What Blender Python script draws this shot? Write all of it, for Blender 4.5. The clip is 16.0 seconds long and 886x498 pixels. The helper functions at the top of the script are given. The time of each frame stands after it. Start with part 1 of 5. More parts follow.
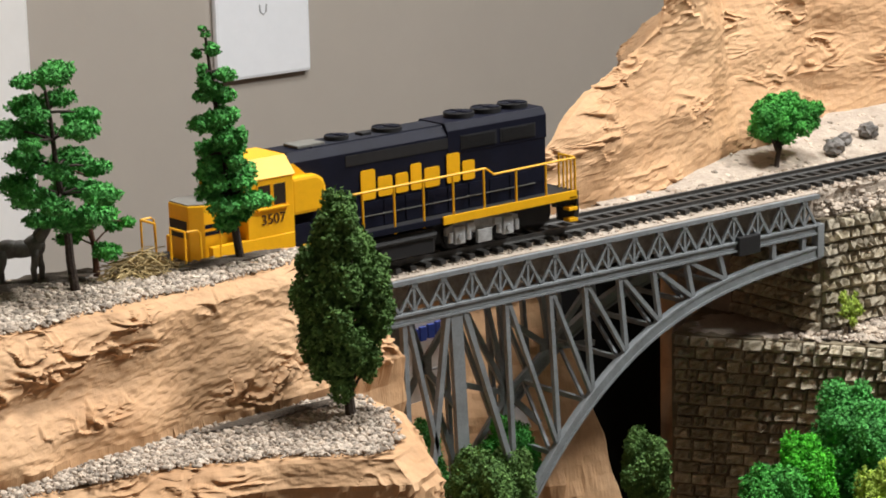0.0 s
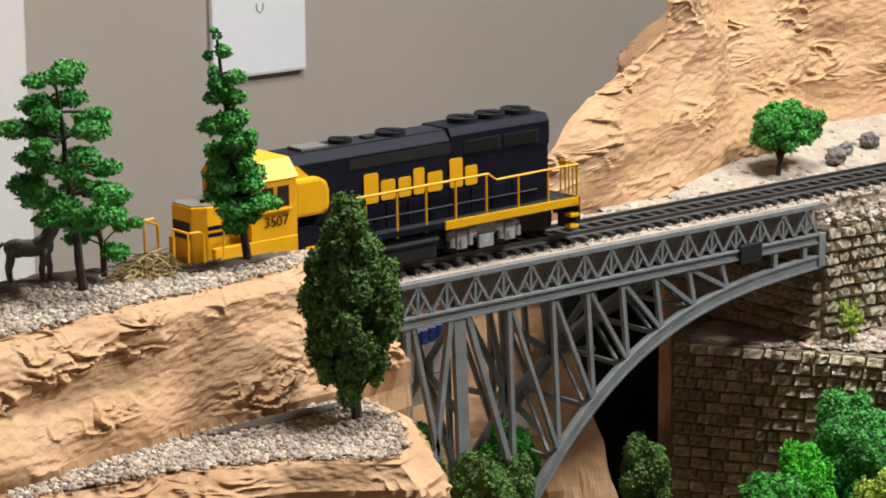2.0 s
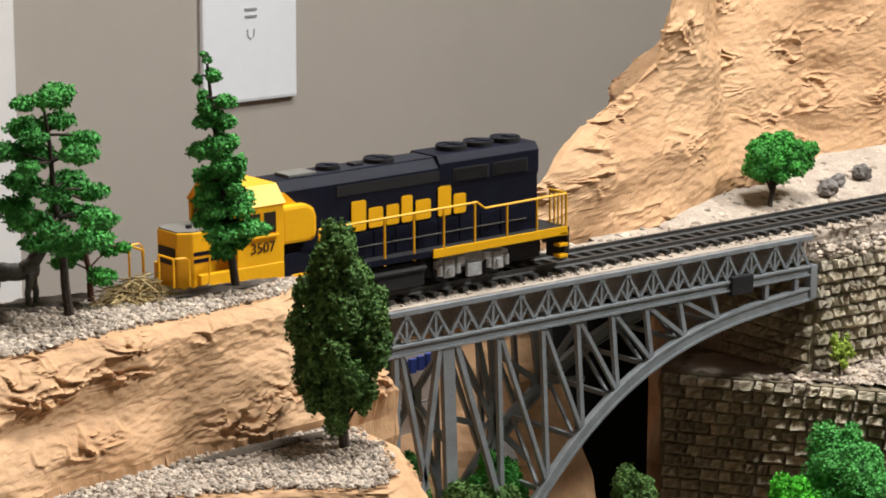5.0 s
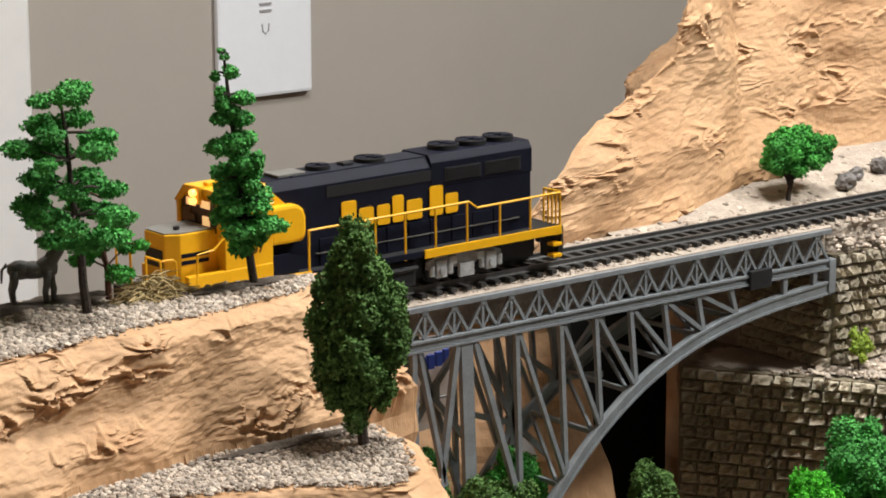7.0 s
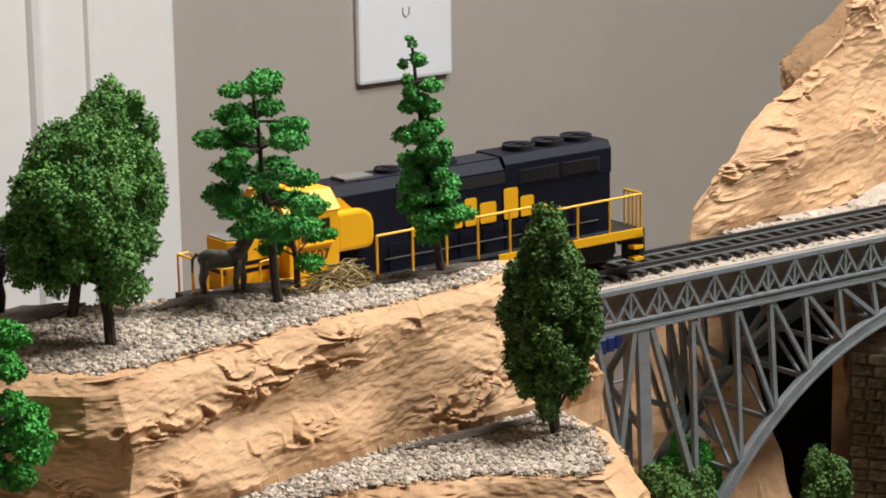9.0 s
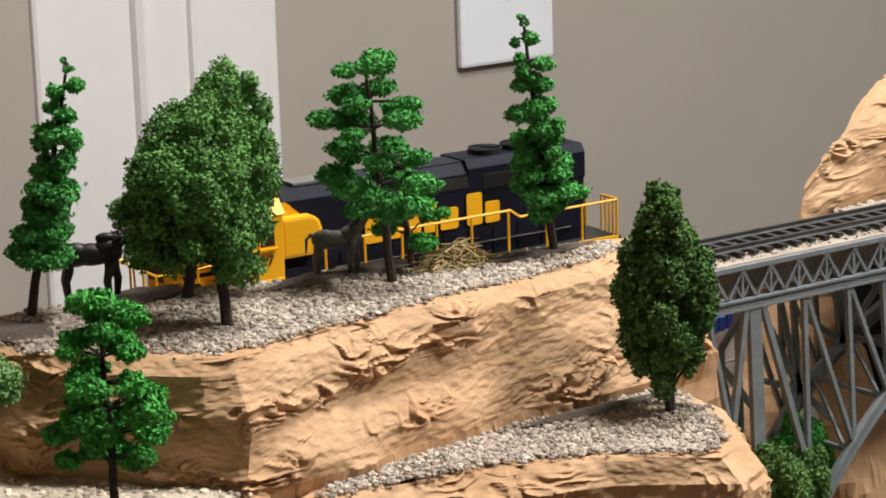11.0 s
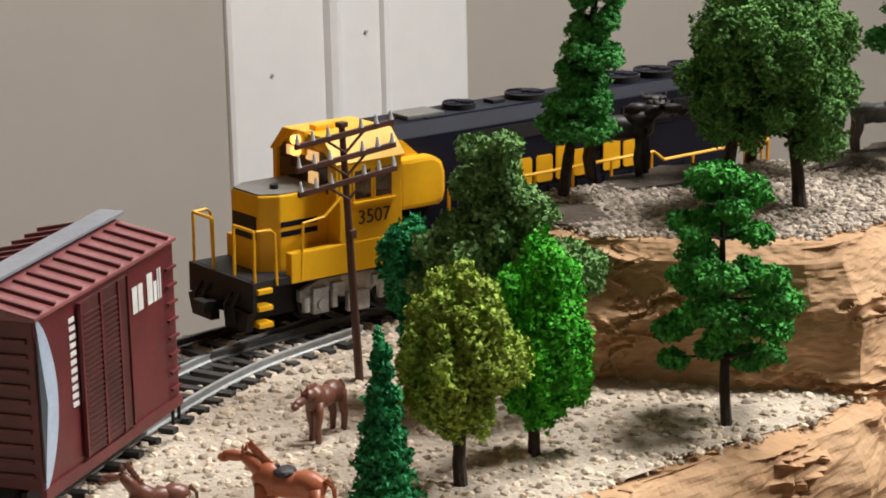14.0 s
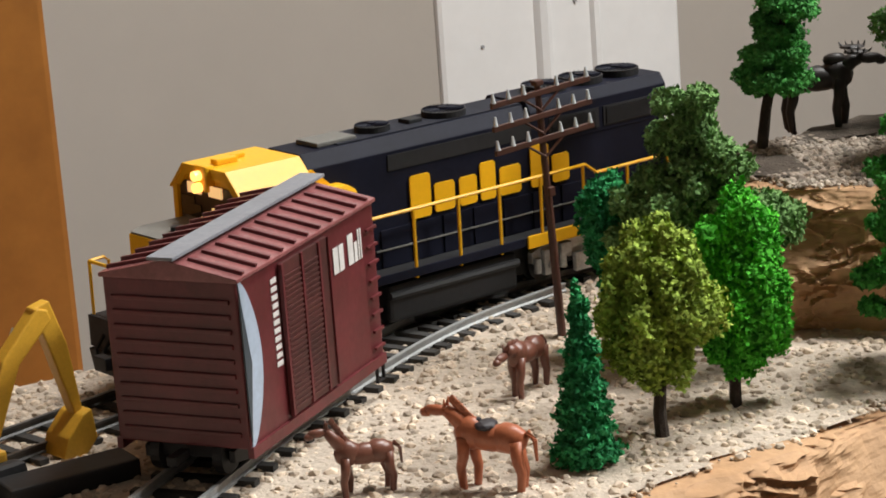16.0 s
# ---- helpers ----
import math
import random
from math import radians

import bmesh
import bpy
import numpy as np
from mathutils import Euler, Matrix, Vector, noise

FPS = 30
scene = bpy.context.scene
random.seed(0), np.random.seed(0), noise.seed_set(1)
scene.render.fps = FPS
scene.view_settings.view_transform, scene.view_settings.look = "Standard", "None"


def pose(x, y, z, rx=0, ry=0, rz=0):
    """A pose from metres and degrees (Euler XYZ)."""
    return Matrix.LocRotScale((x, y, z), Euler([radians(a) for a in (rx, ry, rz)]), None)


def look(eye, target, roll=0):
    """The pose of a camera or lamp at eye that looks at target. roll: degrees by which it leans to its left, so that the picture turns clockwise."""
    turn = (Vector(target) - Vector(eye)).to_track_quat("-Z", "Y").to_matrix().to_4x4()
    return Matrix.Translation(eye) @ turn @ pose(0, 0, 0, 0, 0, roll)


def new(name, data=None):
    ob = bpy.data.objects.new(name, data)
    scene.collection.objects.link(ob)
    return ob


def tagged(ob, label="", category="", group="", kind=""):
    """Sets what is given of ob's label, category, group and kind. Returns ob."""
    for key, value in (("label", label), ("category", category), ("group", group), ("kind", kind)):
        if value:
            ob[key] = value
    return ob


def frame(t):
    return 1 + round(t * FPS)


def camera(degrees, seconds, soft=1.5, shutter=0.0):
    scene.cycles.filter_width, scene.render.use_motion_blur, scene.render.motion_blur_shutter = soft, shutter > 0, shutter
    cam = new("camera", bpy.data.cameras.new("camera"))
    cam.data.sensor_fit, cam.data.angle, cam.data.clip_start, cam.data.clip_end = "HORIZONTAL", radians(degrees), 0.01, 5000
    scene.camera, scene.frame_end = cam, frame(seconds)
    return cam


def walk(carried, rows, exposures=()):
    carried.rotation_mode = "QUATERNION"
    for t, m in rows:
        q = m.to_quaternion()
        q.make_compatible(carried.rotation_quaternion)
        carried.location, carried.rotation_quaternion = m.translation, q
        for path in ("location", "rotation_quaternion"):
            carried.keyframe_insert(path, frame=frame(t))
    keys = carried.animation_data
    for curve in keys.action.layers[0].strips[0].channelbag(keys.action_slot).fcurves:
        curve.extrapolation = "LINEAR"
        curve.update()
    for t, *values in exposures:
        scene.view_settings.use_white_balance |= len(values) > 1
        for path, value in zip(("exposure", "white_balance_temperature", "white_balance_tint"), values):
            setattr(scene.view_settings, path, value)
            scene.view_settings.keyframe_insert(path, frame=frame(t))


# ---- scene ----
cam = camera(19.22, 16.0, soft=1.8)
PATH = [
    (0, (-0.55602, -0.84203, 0.25542), (0.05093, -0.07908, 0.03290), -1.37),
    (0.5, (-0.55571, -0.83857, 0.25689), (0.05032, -0.07517, 0.03336), -1.23),
    (1, (-0.55931, -0.83524, 0.25723), (0.04768, -0.07193, 0.03604), -1.07),
    (1.5, (-0.56222, -0.83580, 0.25732), (0.04892, -0.07689, 0.03248), -0.76),
    (2, (-0.56315, -0.83607, 0.25800), (0.04903, -0.07750, 0.03484), -0.43),
    (2.5, (-0.56211, -0.83479, 0.25848), (0.04901, -0.07398, 0.04007), -0.27),
    (3, (-0.56135, -0.83437, 0.25784), (0.05140, -0.07485, 0.03950), -0.08),
    (3.5, (-0.56238, -0.83352, 0.25727), (0.04895, -0.07287, 0.03891), 0.05),
    (4, (-0.56094, -0.83339, 0.25740), (0.05412, -0.07474, 0.04257), 0.10),
    (4.2, (-0.55879, -0.83224, 0.25553), (0.05883, -0.07487, 0.04355), 0.15),
    (6.5, (-0.55889, -0.82877, 0.25730), (0.05593, -0.06961, 0.04358), 0.27),
    (7, (-0.55814, -0.82664, 0.25664), (0.05439, -0.06603, 0.04149), -0.09),
    (7.5, (-0.56399, -0.82026, 0.25407), (0.03661, -0.05255, 0.03067), -0.80),
    (8, (-0.57442, -0.80984, 0.25615), (0.01506, -0.03520, 0.02714), -0.93),
    (8.5, (-0.57882, -0.80785, 0.25811), (0.00377, -0.02641, 0.03465), -1.15),
    (8.7, (-0.57839, -0.80712, 0.25892), (0.00321, -0.02462, 0.03658), -1.01),
    (10.8, (-0.58158, -0.80420, 0.25617), (-0.02871, -0.00270, 0.02828), -1.67),
    (11, (-0.58352, -0.80237, 0.25650), (-0.03500, 0.00242, 0.02969), -1.80),
    (11.5, (-0.59475, -0.78937, 0.25244), (-0.06518, 0.02839, 0.02699), -1.93),
    (12, (-0.63119, -0.73025, 0.24852), (-0.08437, 0.07530, 0.02031), -1.98),
    (12.5, (-0.66046, -0.67542, 0.24455), (-0.07535, 0.10010, 0.00746), -1.49),
    (13, (-0.67910, -0.63309, 0.23431), (-0.07786, 0.12706, -0.01203), -0.85),
    (13.5, (-0.68738, -0.61700, 0.22870), (-0.10464, 0.15596, -0.02220), -0.97),
    (14, (-0.68083, -0.61281, 0.22575), (-0.12181, 0.17485, -0.03326), -1.36),
    (14.5, (-0.68023, -0.60619, 0.22508), (-0.13987, 0.19078, -0.04483), -2.01),
    (15, (-0.68921, -0.60326, 0.22870), (-0.15887, 0.20181, -0.03699), -2.66),
    (15.5, (-0.69151, -0.60093, 0.22392), (-0.16980, 0.20984, -0.04156), -3.09),
    (16, (-0.67880, -0.62212, 0.22195), (-0.19296, 0.21113, -0.04199), -4.23),
]
walk(cam, [(t, look(eye, target, roll)) for t, eye, target, roll in PATH])

# ---- light ----
world = bpy.data.worlds.new("room_world")
scene.world = world
world.use_nodes = True
world.node_tree.nodes["Background"].inputs[0].default_value = (1.0, 0.95, 0.9, 1)
world.node_tree.nodes["Background"].inputs[1].default_value = 0.25


def area_lamp(name, eye, target, size, watts, color):
    lamp = bpy.data.lights.new(name, "AREA")
    lamp.shape, lamp.size, lamp.energy, lamp.color = "DISK", size, watts, color
    ob = new(name, lamp)
    ob.matrix_world = look(eye, target)
    return ob


area_lamp("unseen_ceiling_light", (1.02, -0.80, 1.38), (0.0, -0.1, 0.0), 0.36, 40.5, (1.0, 0.995, 0.965))
# added overhead fill with no known source, brightens gravel and stone wall
area_lamp("unseen_ceiling_light", (0.30, -0.12, 1.40), (0.0, -0.1, 0.0), 0.4, 23.5, (1.0, 0.995, 0.965))
scene.view_settings.exposure = 0.0


# ---- materials ----
def material(name, color, rough=0.6, metal=0.0, vary=0.12, scale=60.0, bump=0.0, bump_scale=400.0, second=None, amount=0.5,
             island=0.0, each=0.0, spec=0.5, glow=0.0, coat=0.0):
    """A procedural surface: two scales of noise on the colour, fine relief, and change from piece to piece."""
    m = bpy.data.materials.new(name)
    m.use_nodes = True
    nt = m.node_tree
    bs = nt.nodes["Principled BSDF"]
    bs.inputs["Roughness"].default_value = rough
    bs.inputs["Metallic"].default_value = metal
    bs.inputs["Specular IOR Level"].default_value = spec
    bs.inputs["Coat Weight"].default_value = coat
    co = nt.nodes.new("ShaderNodeTexCoord")

    def node(kind, **values):
        n = nt.nodes.new(kind)
        for key, v in values.items():
            n.inputs[key].default_value = v
        return n

    n1 = node("ShaderNodeTexNoise", Scale=scale, Detail=6.0, Roughness=0.6)
    n2 = node("ShaderNodeTexNoise", Scale=scale * 9, Detail=4.0, Roughness=0.6)
    nt.links.new(co.outputs["Object"], n1.inputs["Vector"])
    nt.links.new(co.outputs["Object"], n2.inputs["Vector"])
    mix = nt.nodes.new("ShaderNodeMix")
    mix.data_type = "RGBA"
    mix.inputs["A"].default_value = (*color, 1)
    mix.inputs["B"].default_value = (*(second or [c * (1 - 2 * vary) for c in color]), 1)
    ramp = nt.nodes.new("ShaderNodeMapRange")
    ramp.inputs["From Min"].default_value, ramp.inputs["From Max"].default_value = 0.35, 0.7
    ramp.inputs["To Max"].default_value = amount * 2 if second else 1.0
    nt.links.new(n1.outputs["Fac"], ramp.inputs["Value"])
    nt.links.new(ramp.outputs["Result"], mix.inputs["Factor"])
    hue = nt.nodes.new("ShaderNodeHueSaturation")
    val = nt.nodes.new("ShaderNodeMapRange")
    val.inputs["From Min"].default_value, val.inputs["From Max"].default_value = 0.25, 0.75
    val.inputs["To Min"].default_value, val.inputs["To Max"].default_value = 1 - vary, 1 + vary
    nt.links.new(n2.outputs["Fac"], val.inputs["Value"])
    last = val.outputs["Result"]
    for k, kind, out in ((island, "ShaderNodeNewGeometry", "Random Per Island"), (each, "ShaderNodeObjectInfo", "Random")):
        if k:
            g = nt.nodes.new(kind)
            r = nt.nodes.new("ShaderNodeMapRange")
            r.inputs["To Min"].default_value, r.inputs["To Max"].default_value = 1 - k, 1 + k
            nt.links.new(g.outputs[out], r.inputs["Value"])
            mul = nt.nodes.new("ShaderNodeMath")
            mul.operation = "MULTIPLY"
            nt.links.new(last, mul.inputs[0])
            nt.links.new(r.outputs["Result"], mul.inputs[1])
            last = mul.outputs[0]
    nt.links.new(last, hue.inputs["Value"])
    nt.links.new(mix.outputs["Result"], hue.inputs["Color"])
    nt.links.new(hue.outputs["Color"], bs.inputs["Base Color"])
    if bump:
        b = nt.nodes.new("ShaderNodeBump")
        b.inputs["Strength"].default_value = bump
        b.inputs["Distance"].default_value = 0.001
        n3 = node("ShaderNodeTexNoise", Scale=bump_scale, Detail=5.0)
        nt.links.new(co.outputs["Object"], n3.inputs["Vector"])
        nt.links.new(n3.outputs["Fac"], b.inputs["Height"])
        nt.links.new(b.outputs["Normal"], bs.inputs["Normal"])
    if glow:
        bs.inputs["Emission Color"].default_value = (*color, 1)
        bs.inputs["Emission Strength"].default_value = glow
    return m


SAND = material("sand_plaster", (0.535, 0.33, 0.18), 0.75, vary=0.12, scale=22, bump=0.5, bump_scale=260, second=(0.44, 0.245, 0.118))
GRIT = material("grit_ground", (0.44, 0.375, 0.31), 0.9, vary=0.2, scale=60, bump=0.8, bump_scale=700, second=(0.30, 0.245, 0.20))
GRAVEL = material("gravel", (0.43, 0.37, 0.31), 0.9, vary=0.16, scale=300, island=0.52, second=(0.34, 0.265, 0.205))
GRAVEL_TAN = material("tan_gravel", (0.62, 0.53, 0.425), 0.9, vary=0.16, scale=300, island=0.46, second=(0.48, 0.37, 0.27))
GRIT_TAN = material("tan_grit_ground", (0.56, 0.475, 0.385), 0.9, vary=0.18, scale=60, bump=0.8, bump_scale=700, second=(0.42, 0.345, 0.275))
SOIL_AND_SHADE = material("dark_soil_and_shade", (0.11, 0.085, 0.065), 0.95, vary=0.25, scale=200, bump=0.8, bump_scale=900)
WALL = material("beige_wall_paint", (0.39, 0.352, 0.312), 0.6, vary=0.02, scale=3, bump=0.08, bump_scale=150)
WHITE = material("white_trim_paint", (0.74, 0.73, 0.72), 0.4, vary=0.03, scale=6, bump=0.05, bump_scale=60)
PLATE = material("white_plastic_plate", (0.78, 0.80, 0.84), 0.3, vary=0.02, scale=10)
SLOT = material("grey_slot", (0.32, 0.32, 0.33), 0.5, vary=0.05)
WOOD = material("orange_oak", (0.33, 0.135, 0.028), 0.35, vary=0.12, scale=9, bump=0.1, bump_scale=60, second=(0.24, 0.09, 0.02))
FLOOR = material("brown_carpet", (0.16, 0.12, 0.09), 0.95, vary=0.2, scale=30, bump=0.5)
YELLOW = material("yellow_loco_paint", (0.83, 0.43, 0.008), 0.38, vary=0.04, scale=60, bump=0.03, bump_scale=900)
NAVY = material("dark_blue_loco_paint", (0.008, 0.009, 0.019), 0.55, spec=0.12, vary=0.15, scale=70, bump=0.03)
ROOF_NAVY = material("dusty_blue_roof", (0.018, 0.02, 0.03), 0.7, spec=0.2, vary=0.2, scale=120, bump=0.05)
BLACK = material("black_underframe", (0.008, 0.008, 0.01), 0.6, vary=0.2, scale=100, bump=0.1)
GREY_TOP = material("grey_nose_deck", (0.16, 0.155, 0.14), 0.6, vary=0.12, scale=150)
TRUCK = material("silver_truck_paint", (0.60, 0.62, 0.63), 0.40, metal=0.35, vary=0.2, scale=160, bump=0.15, second=(0.34, 0.34, 0.34))
STEEL = material("rail_steel", (0.42, 0.43, 0.43), 0.46, metal=0.35, vary=0.15, scale=100)
RAIL_SIDE = material("weathered_rail", (0.10, 0.098, 0.096), 0.5, metal=0.3, vary=0.2, scale=100)
TIE = material("black_tie", (0.036, 0.034, 0.032), 0.7, vary=0.3, scale=200, each=0.35)
BRIDGE = material("grey_bridge_paint", (0.215, 0.235, 0.25), 0.5, vary=0.14, scale=90, bump=0.12, second=(0.16, 0.17, 0.18))
CAR_RED = material("boxcar_red", (0.135, 0.022, 0.027), 0.40, vary=0.15, scale=60, bump=0.06, second=(0.085, 0.016, 0.017))
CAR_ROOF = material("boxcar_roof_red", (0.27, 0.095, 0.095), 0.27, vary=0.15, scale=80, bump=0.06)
CAR_DOOR = material("dark_maroon_door", (0.085, 0.022, 0.02), 0.5, vary=0.25, scale=70, bump=0.1, second=(0.05, 0.018, 0.016))
CAR_WALKWAY = material("grey_roof_walk", (0.24, 0.25, 0.28), 0.45, vary=0.12, scale=90, bump=0.1)
CAR_WHITE = material("white_lettering", (0.74, 0.72, 0.70), 0.5, vary=0.08, scale=200)
CAR_BLUE = material("pale_blue_emblem", (0.42, 0.50, 0.62), 0.45, vary=0.08, scale=80)
CAR_SLATE = material("slate_emblem", (0.05, 0.065, 0.08), 0.45, vary=0.1, scale=80)
LAMP_GLOW = material("lit_headlight", (1.0, 0.52, 0.12), 0.3, vary=0.0, glow=2.2)
BOARD_GLOW = material("lit_number_board", (1.0, 0.60, 0.25), 0.3, vary=0.0, glow=0.7)
GLASS = material("dark_cab_glass", (0.03, 0.022, 0.015), 0.08, vary=0.05, coat=0.5)
DARK_PRINT = material("dark_brown_print", (0.06, 0.03, 0.01), 0.5, vary=0.05)
BARK = material("dark_bark", (0.045, 0.03, 0.022), 0.85, vary=0.25, scale=300, bump=0.6, bump_scale=900)
BARK_RED = material("reddish_bark", (0.11, 0.045, 0.025), 0.8, vary=0.2, scale=300, bump=0.5)
POLE_BROWN = material("brown_pole_plastic", (0.085, 0.032, 0.022), 0.45, vary=0.15, scale=200, bump=0.1)
INSULATOR = material("clear_insulator", (0.62, 0.64, 0.66), 0.15, vary=0.05, coat=0.4)
STONE = material("mossy_wall_stone", (0.56, 0.50, 0.39), 0.7, vary=0.3, scale=170, bump=0.9, bump_scale=600, each=0.35, second=(0.20, 0.155, 0.09))
MORTAR = material("dark_mortar", (0.22, 0.18, 0.12), 0.95, vary=0.2, scale=200, bump=0.5)
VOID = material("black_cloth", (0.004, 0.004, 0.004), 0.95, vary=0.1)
MOOSE = material("dark_brown_figure", (0.017, 0.010, 0.009), 0.5, vary=0.2, scale=200, bump=0.2)
ELK = material("grey_figure", (0.14, 0.13, 0.12), 0.5, vary=0.25, scale=200, bump=0.2)
HORSE = material("chestnut_figure", (0.42, 0.125, 0.055), 0.38, vary=0.12, scale=200, bump=0.1)
HORSE_DARK = material("brown_figure", (0.165, 0.06, 0.038), 0.35, vary=0.15, scale=200, bump=0.1)
SADDLE = material("dark_saddle", (0.03, 0.025, 0.03), 0.5, vary=0.1)
STRAW = material("dry_straw", (0.42, 0.31, 0.14), 0.85, vary=0.2, scale=300, island=0.4)
DIGGER = material("yellow_digger", (0.66, 0.36, 0.035), 0.42, vary=0.08, scale=120, bump=0.05)
PAPER = material("white_paper", (0.72, 0.74, 0.78), 0.7, vary=0.04, scale=40)
BLUE_INK = material("blue_print", (0.05, 0.09, 0.42), 0.6, vary=0.05)
ROCK_GREY = material("grey_boulder", (0.20, 0.185, 0.175), 0.85, vary=0.25, scale=150, bump=0.7)
LAMP_WHITE = material("unseen_lamp_glass", (1.0, 0.95, 0.88), 0.4, vary=0.0, glow=4.0)
CEIL = material("white_ceiling", (0.72, 0.71, 0.69), 0.85, vary=0.03, scale=8, bump=0.1)


def foliage(name, color, second):
    return material(name, color, 0.85, vary=0.25, scale=150, second=second, island=0.32, spec=0.2)


LEAF_BRIGHT = foliage("bright_green_foam", (0.086, 0.391, 0.063), (0.052, 0.230, 0.052))
LEAF_MID = foliage("mid_green_foam", (0.106, 0.413, 0.094), (0.062, 0.237, 0.062))
LEAF_DEEP = foliage("deep_green_foam", (0.115, 0.213, 0.057), (0.063, 0.132, 0.037))
LEAF_OAK = foliage("oak_foam", (0.150, 0.319, 0.081), (0.078, 0.189, 0.052))
LEAF_OLIVE = foliage("olive_foam", (0.40, 0.52, 0.085), (0.24, 0.35, 0.06))
LEAF_VIVID = foliage("vivid_green_foam", (0.09, 0.50, 0.03), (0.055, 0.30, 0.03))
LEAF_CONE = foliage("blue_green_foam", (0.039, 0.325, 0.104), (0.023, 0.182, 0.072))
LEAF_DUSK = foliage("dark_olive_foam", (0.20, 0.36, 0.12), (0.115, 0.22, 0.075))


# ---- mesh helpers ----
def part(name, bm, mat, parent=None, label="", smooth=False):
    """Links a bmesh as one mesh object, under a thing or a part."""
    me = bpy.data.meshes.new(name)
    bm.to_mesh(me)
    bm.free()
    me.materials.append(mat)
    if smooth:
        for p in me.polygons:
            p.use_smooth = True
    ob = new(name, me)
    ob.parent = parent
    return tagged(ob, label)


def thing(name, label, category, m=None, group="", kind=""):
    ob = new(name)
    ob.empty_display_size = 0.01
    if m is not None:
        ob.matrix_basis = m
    return tagged(ob, label, category, group, kind)


def box(bm, x0, x1, y0, y1, z0, z1, bevel=0.0):
    vs = [bm.verts.new((x, y, z)) for x in (x0, x1) for y in (y0, y1) for z in (z0, z1)]
    fs = [bm.faces.new([vs[i] for i in q]) for q in ((0, 1, 3, 2), (4, 6, 7, 5), (0, 4, 5, 1), (2, 3, 7, 6), (0, 2, 6, 4), (1, 5, 7, 3))]
    if bevel:
        edges = {e for f in fs for e in f.edges}
        bmesh.ops.bevel(bm, geom=list(edges), offset=bevel, segments=2, profile=0.6, affect="EDGES")
    return bm


def boxes(*rows, bevel=0.0):
    bm = bmesh.new()
    for r in rows:
        box(bm, *r, bevel=bevel)
    return bm


def prism(bm, outline, axis, a, b, bevel=0.0):
    """A polygon pushed along an axis; outline in the two other axes, in order."""
    def at(u, v, w):
        return {"x": (w, u, v), "y": (u, w, v), "z": (u, v, w)}[axis]
    lo = [bm.verts.new(at(u, v, a)) for u, v in outline]
    hi = [bm.verts.new(at(u, v, b)) for u, v in outline]
    fs = [bm.faces.new(lo), bm.faces.new(list(reversed(hi)))]
    n = len(outline)
    for i in range(n):
        fs.append(bm.faces.new((lo[i], hi[i], hi[(i + 1) % n], lo[(i + 1) % n])))
    bmesh.ops.recalc_face_normals(bm, faces=fs)
    if bevel:
        bmesh.ops.bevel(bm, geom=list({e for f in fs for e in f.edges}), offset=bevel, segments=2, profile=0.6, affect="EDGES")
    return bm


def tube(bm, points, r0, r1=None, sides=6):
    """A round bar through points, tapering from r0 to r1."""
    r1 = r0 if r1 is None else r1
    pts = [Vector(p) for p in points]
    rings = []
    for i, p in enumerate(pts):
        d = (pts[min(i + 1, len(pts) - 1)] - pts[max(i - 1, 0)]).normalized()
        side = d.orthogonal().normalized() if abs(d.z) > 0.9 else d.cross(Vector((0, 0, 1))).normalized()
        up = side.cross(d)
        r = r0 + (r1 - r0) * i / max(1, len(pts) - 1)
        rings.append([bm.verts.new(p + (side * math.cos(a) + up * math.sin(a)) * r) for a in (2 * math.pi * k / sides for k in range(sides))])
    for a, b in zip(rings, rings[1:]):
        for k in range(sides):
            bm.faces.new((a[k], a[(k + 1) % sides], b[(k + 1) % sides], b[k]))
    bm.faces.new(list(reversed(rings[0])))
    bm.faces.new(rings[-1])
    return bm


def bar(bm, a, b, w, h):
    """A square bar from a to b, w across and h deep."""
    a, b = Vector(a), Vector(b)
    d = (b - a).normalized()
    side = Vector((0, 1, 0)) if abs(d.y) < 0.7 else Vector((1, 0, 0))
    up = side.cross(d).normalized()
    side = d.cross(up).normalized()
    q = [[bm.verts.new(p + side * (sx * h / 2) + up * (sy * w / 2)) for sx, sy in ((-1, -1), (1, -1), (1, 1), (-1, 1))] for p in (a, b)]
    for k in range(4):
        bm.faces.new((q[0][k], q[0][(k + 1) % 4], q[1][(k + 1) % 4], q[1][k]))
    bm.faces.new(list(reversed(q[0])))
    bm.faces.new(q[1])
    return bm


def disc(bm, c, r, axis, half, sides=20, r2=None):
    """A short cylinder round c along an axis."""
    c, d = Vector(c), Vector({"x": (1, 0, 0), "y": (0, 1, 0), "z": (0, 0, 1)}[axis])
    return tube(bm, [c - d * half, c + d * half], r, r2, sides)


def blob(bm, c, r, rough=0.0, seed=0, sub=2):
    """A lump with radii r round c."""
    start = len(bm.verts)
    bmesh.ops.create_icosphere(bm, subdivisions=sub, radius=1.0)
    bm.verts.ensure_lookup_table()
    for v in bm.verts[start:]:
        k = 1 + rough * noise.noise(v.co * 2.2 + Vector((seed, seed * 1.7, 0)))
        v.co = Vector((v.co.x * r[0] * k + c[0], v.co.y * r[1] * k + c[1], v.co.z * r[2] * k + c[2]))
    return bm


def from_arrays(name, verts, faces, mat, parent=None, label="", kind=""):
    me = bpy.data.meshes.new(name)
    me.from_pydata(verts, [], faces)
    me.update()
    me.materials.append(mat)
    ob = new(name, me)
    ob.parent = parent
    return tagged(ob, label, kind=kind)


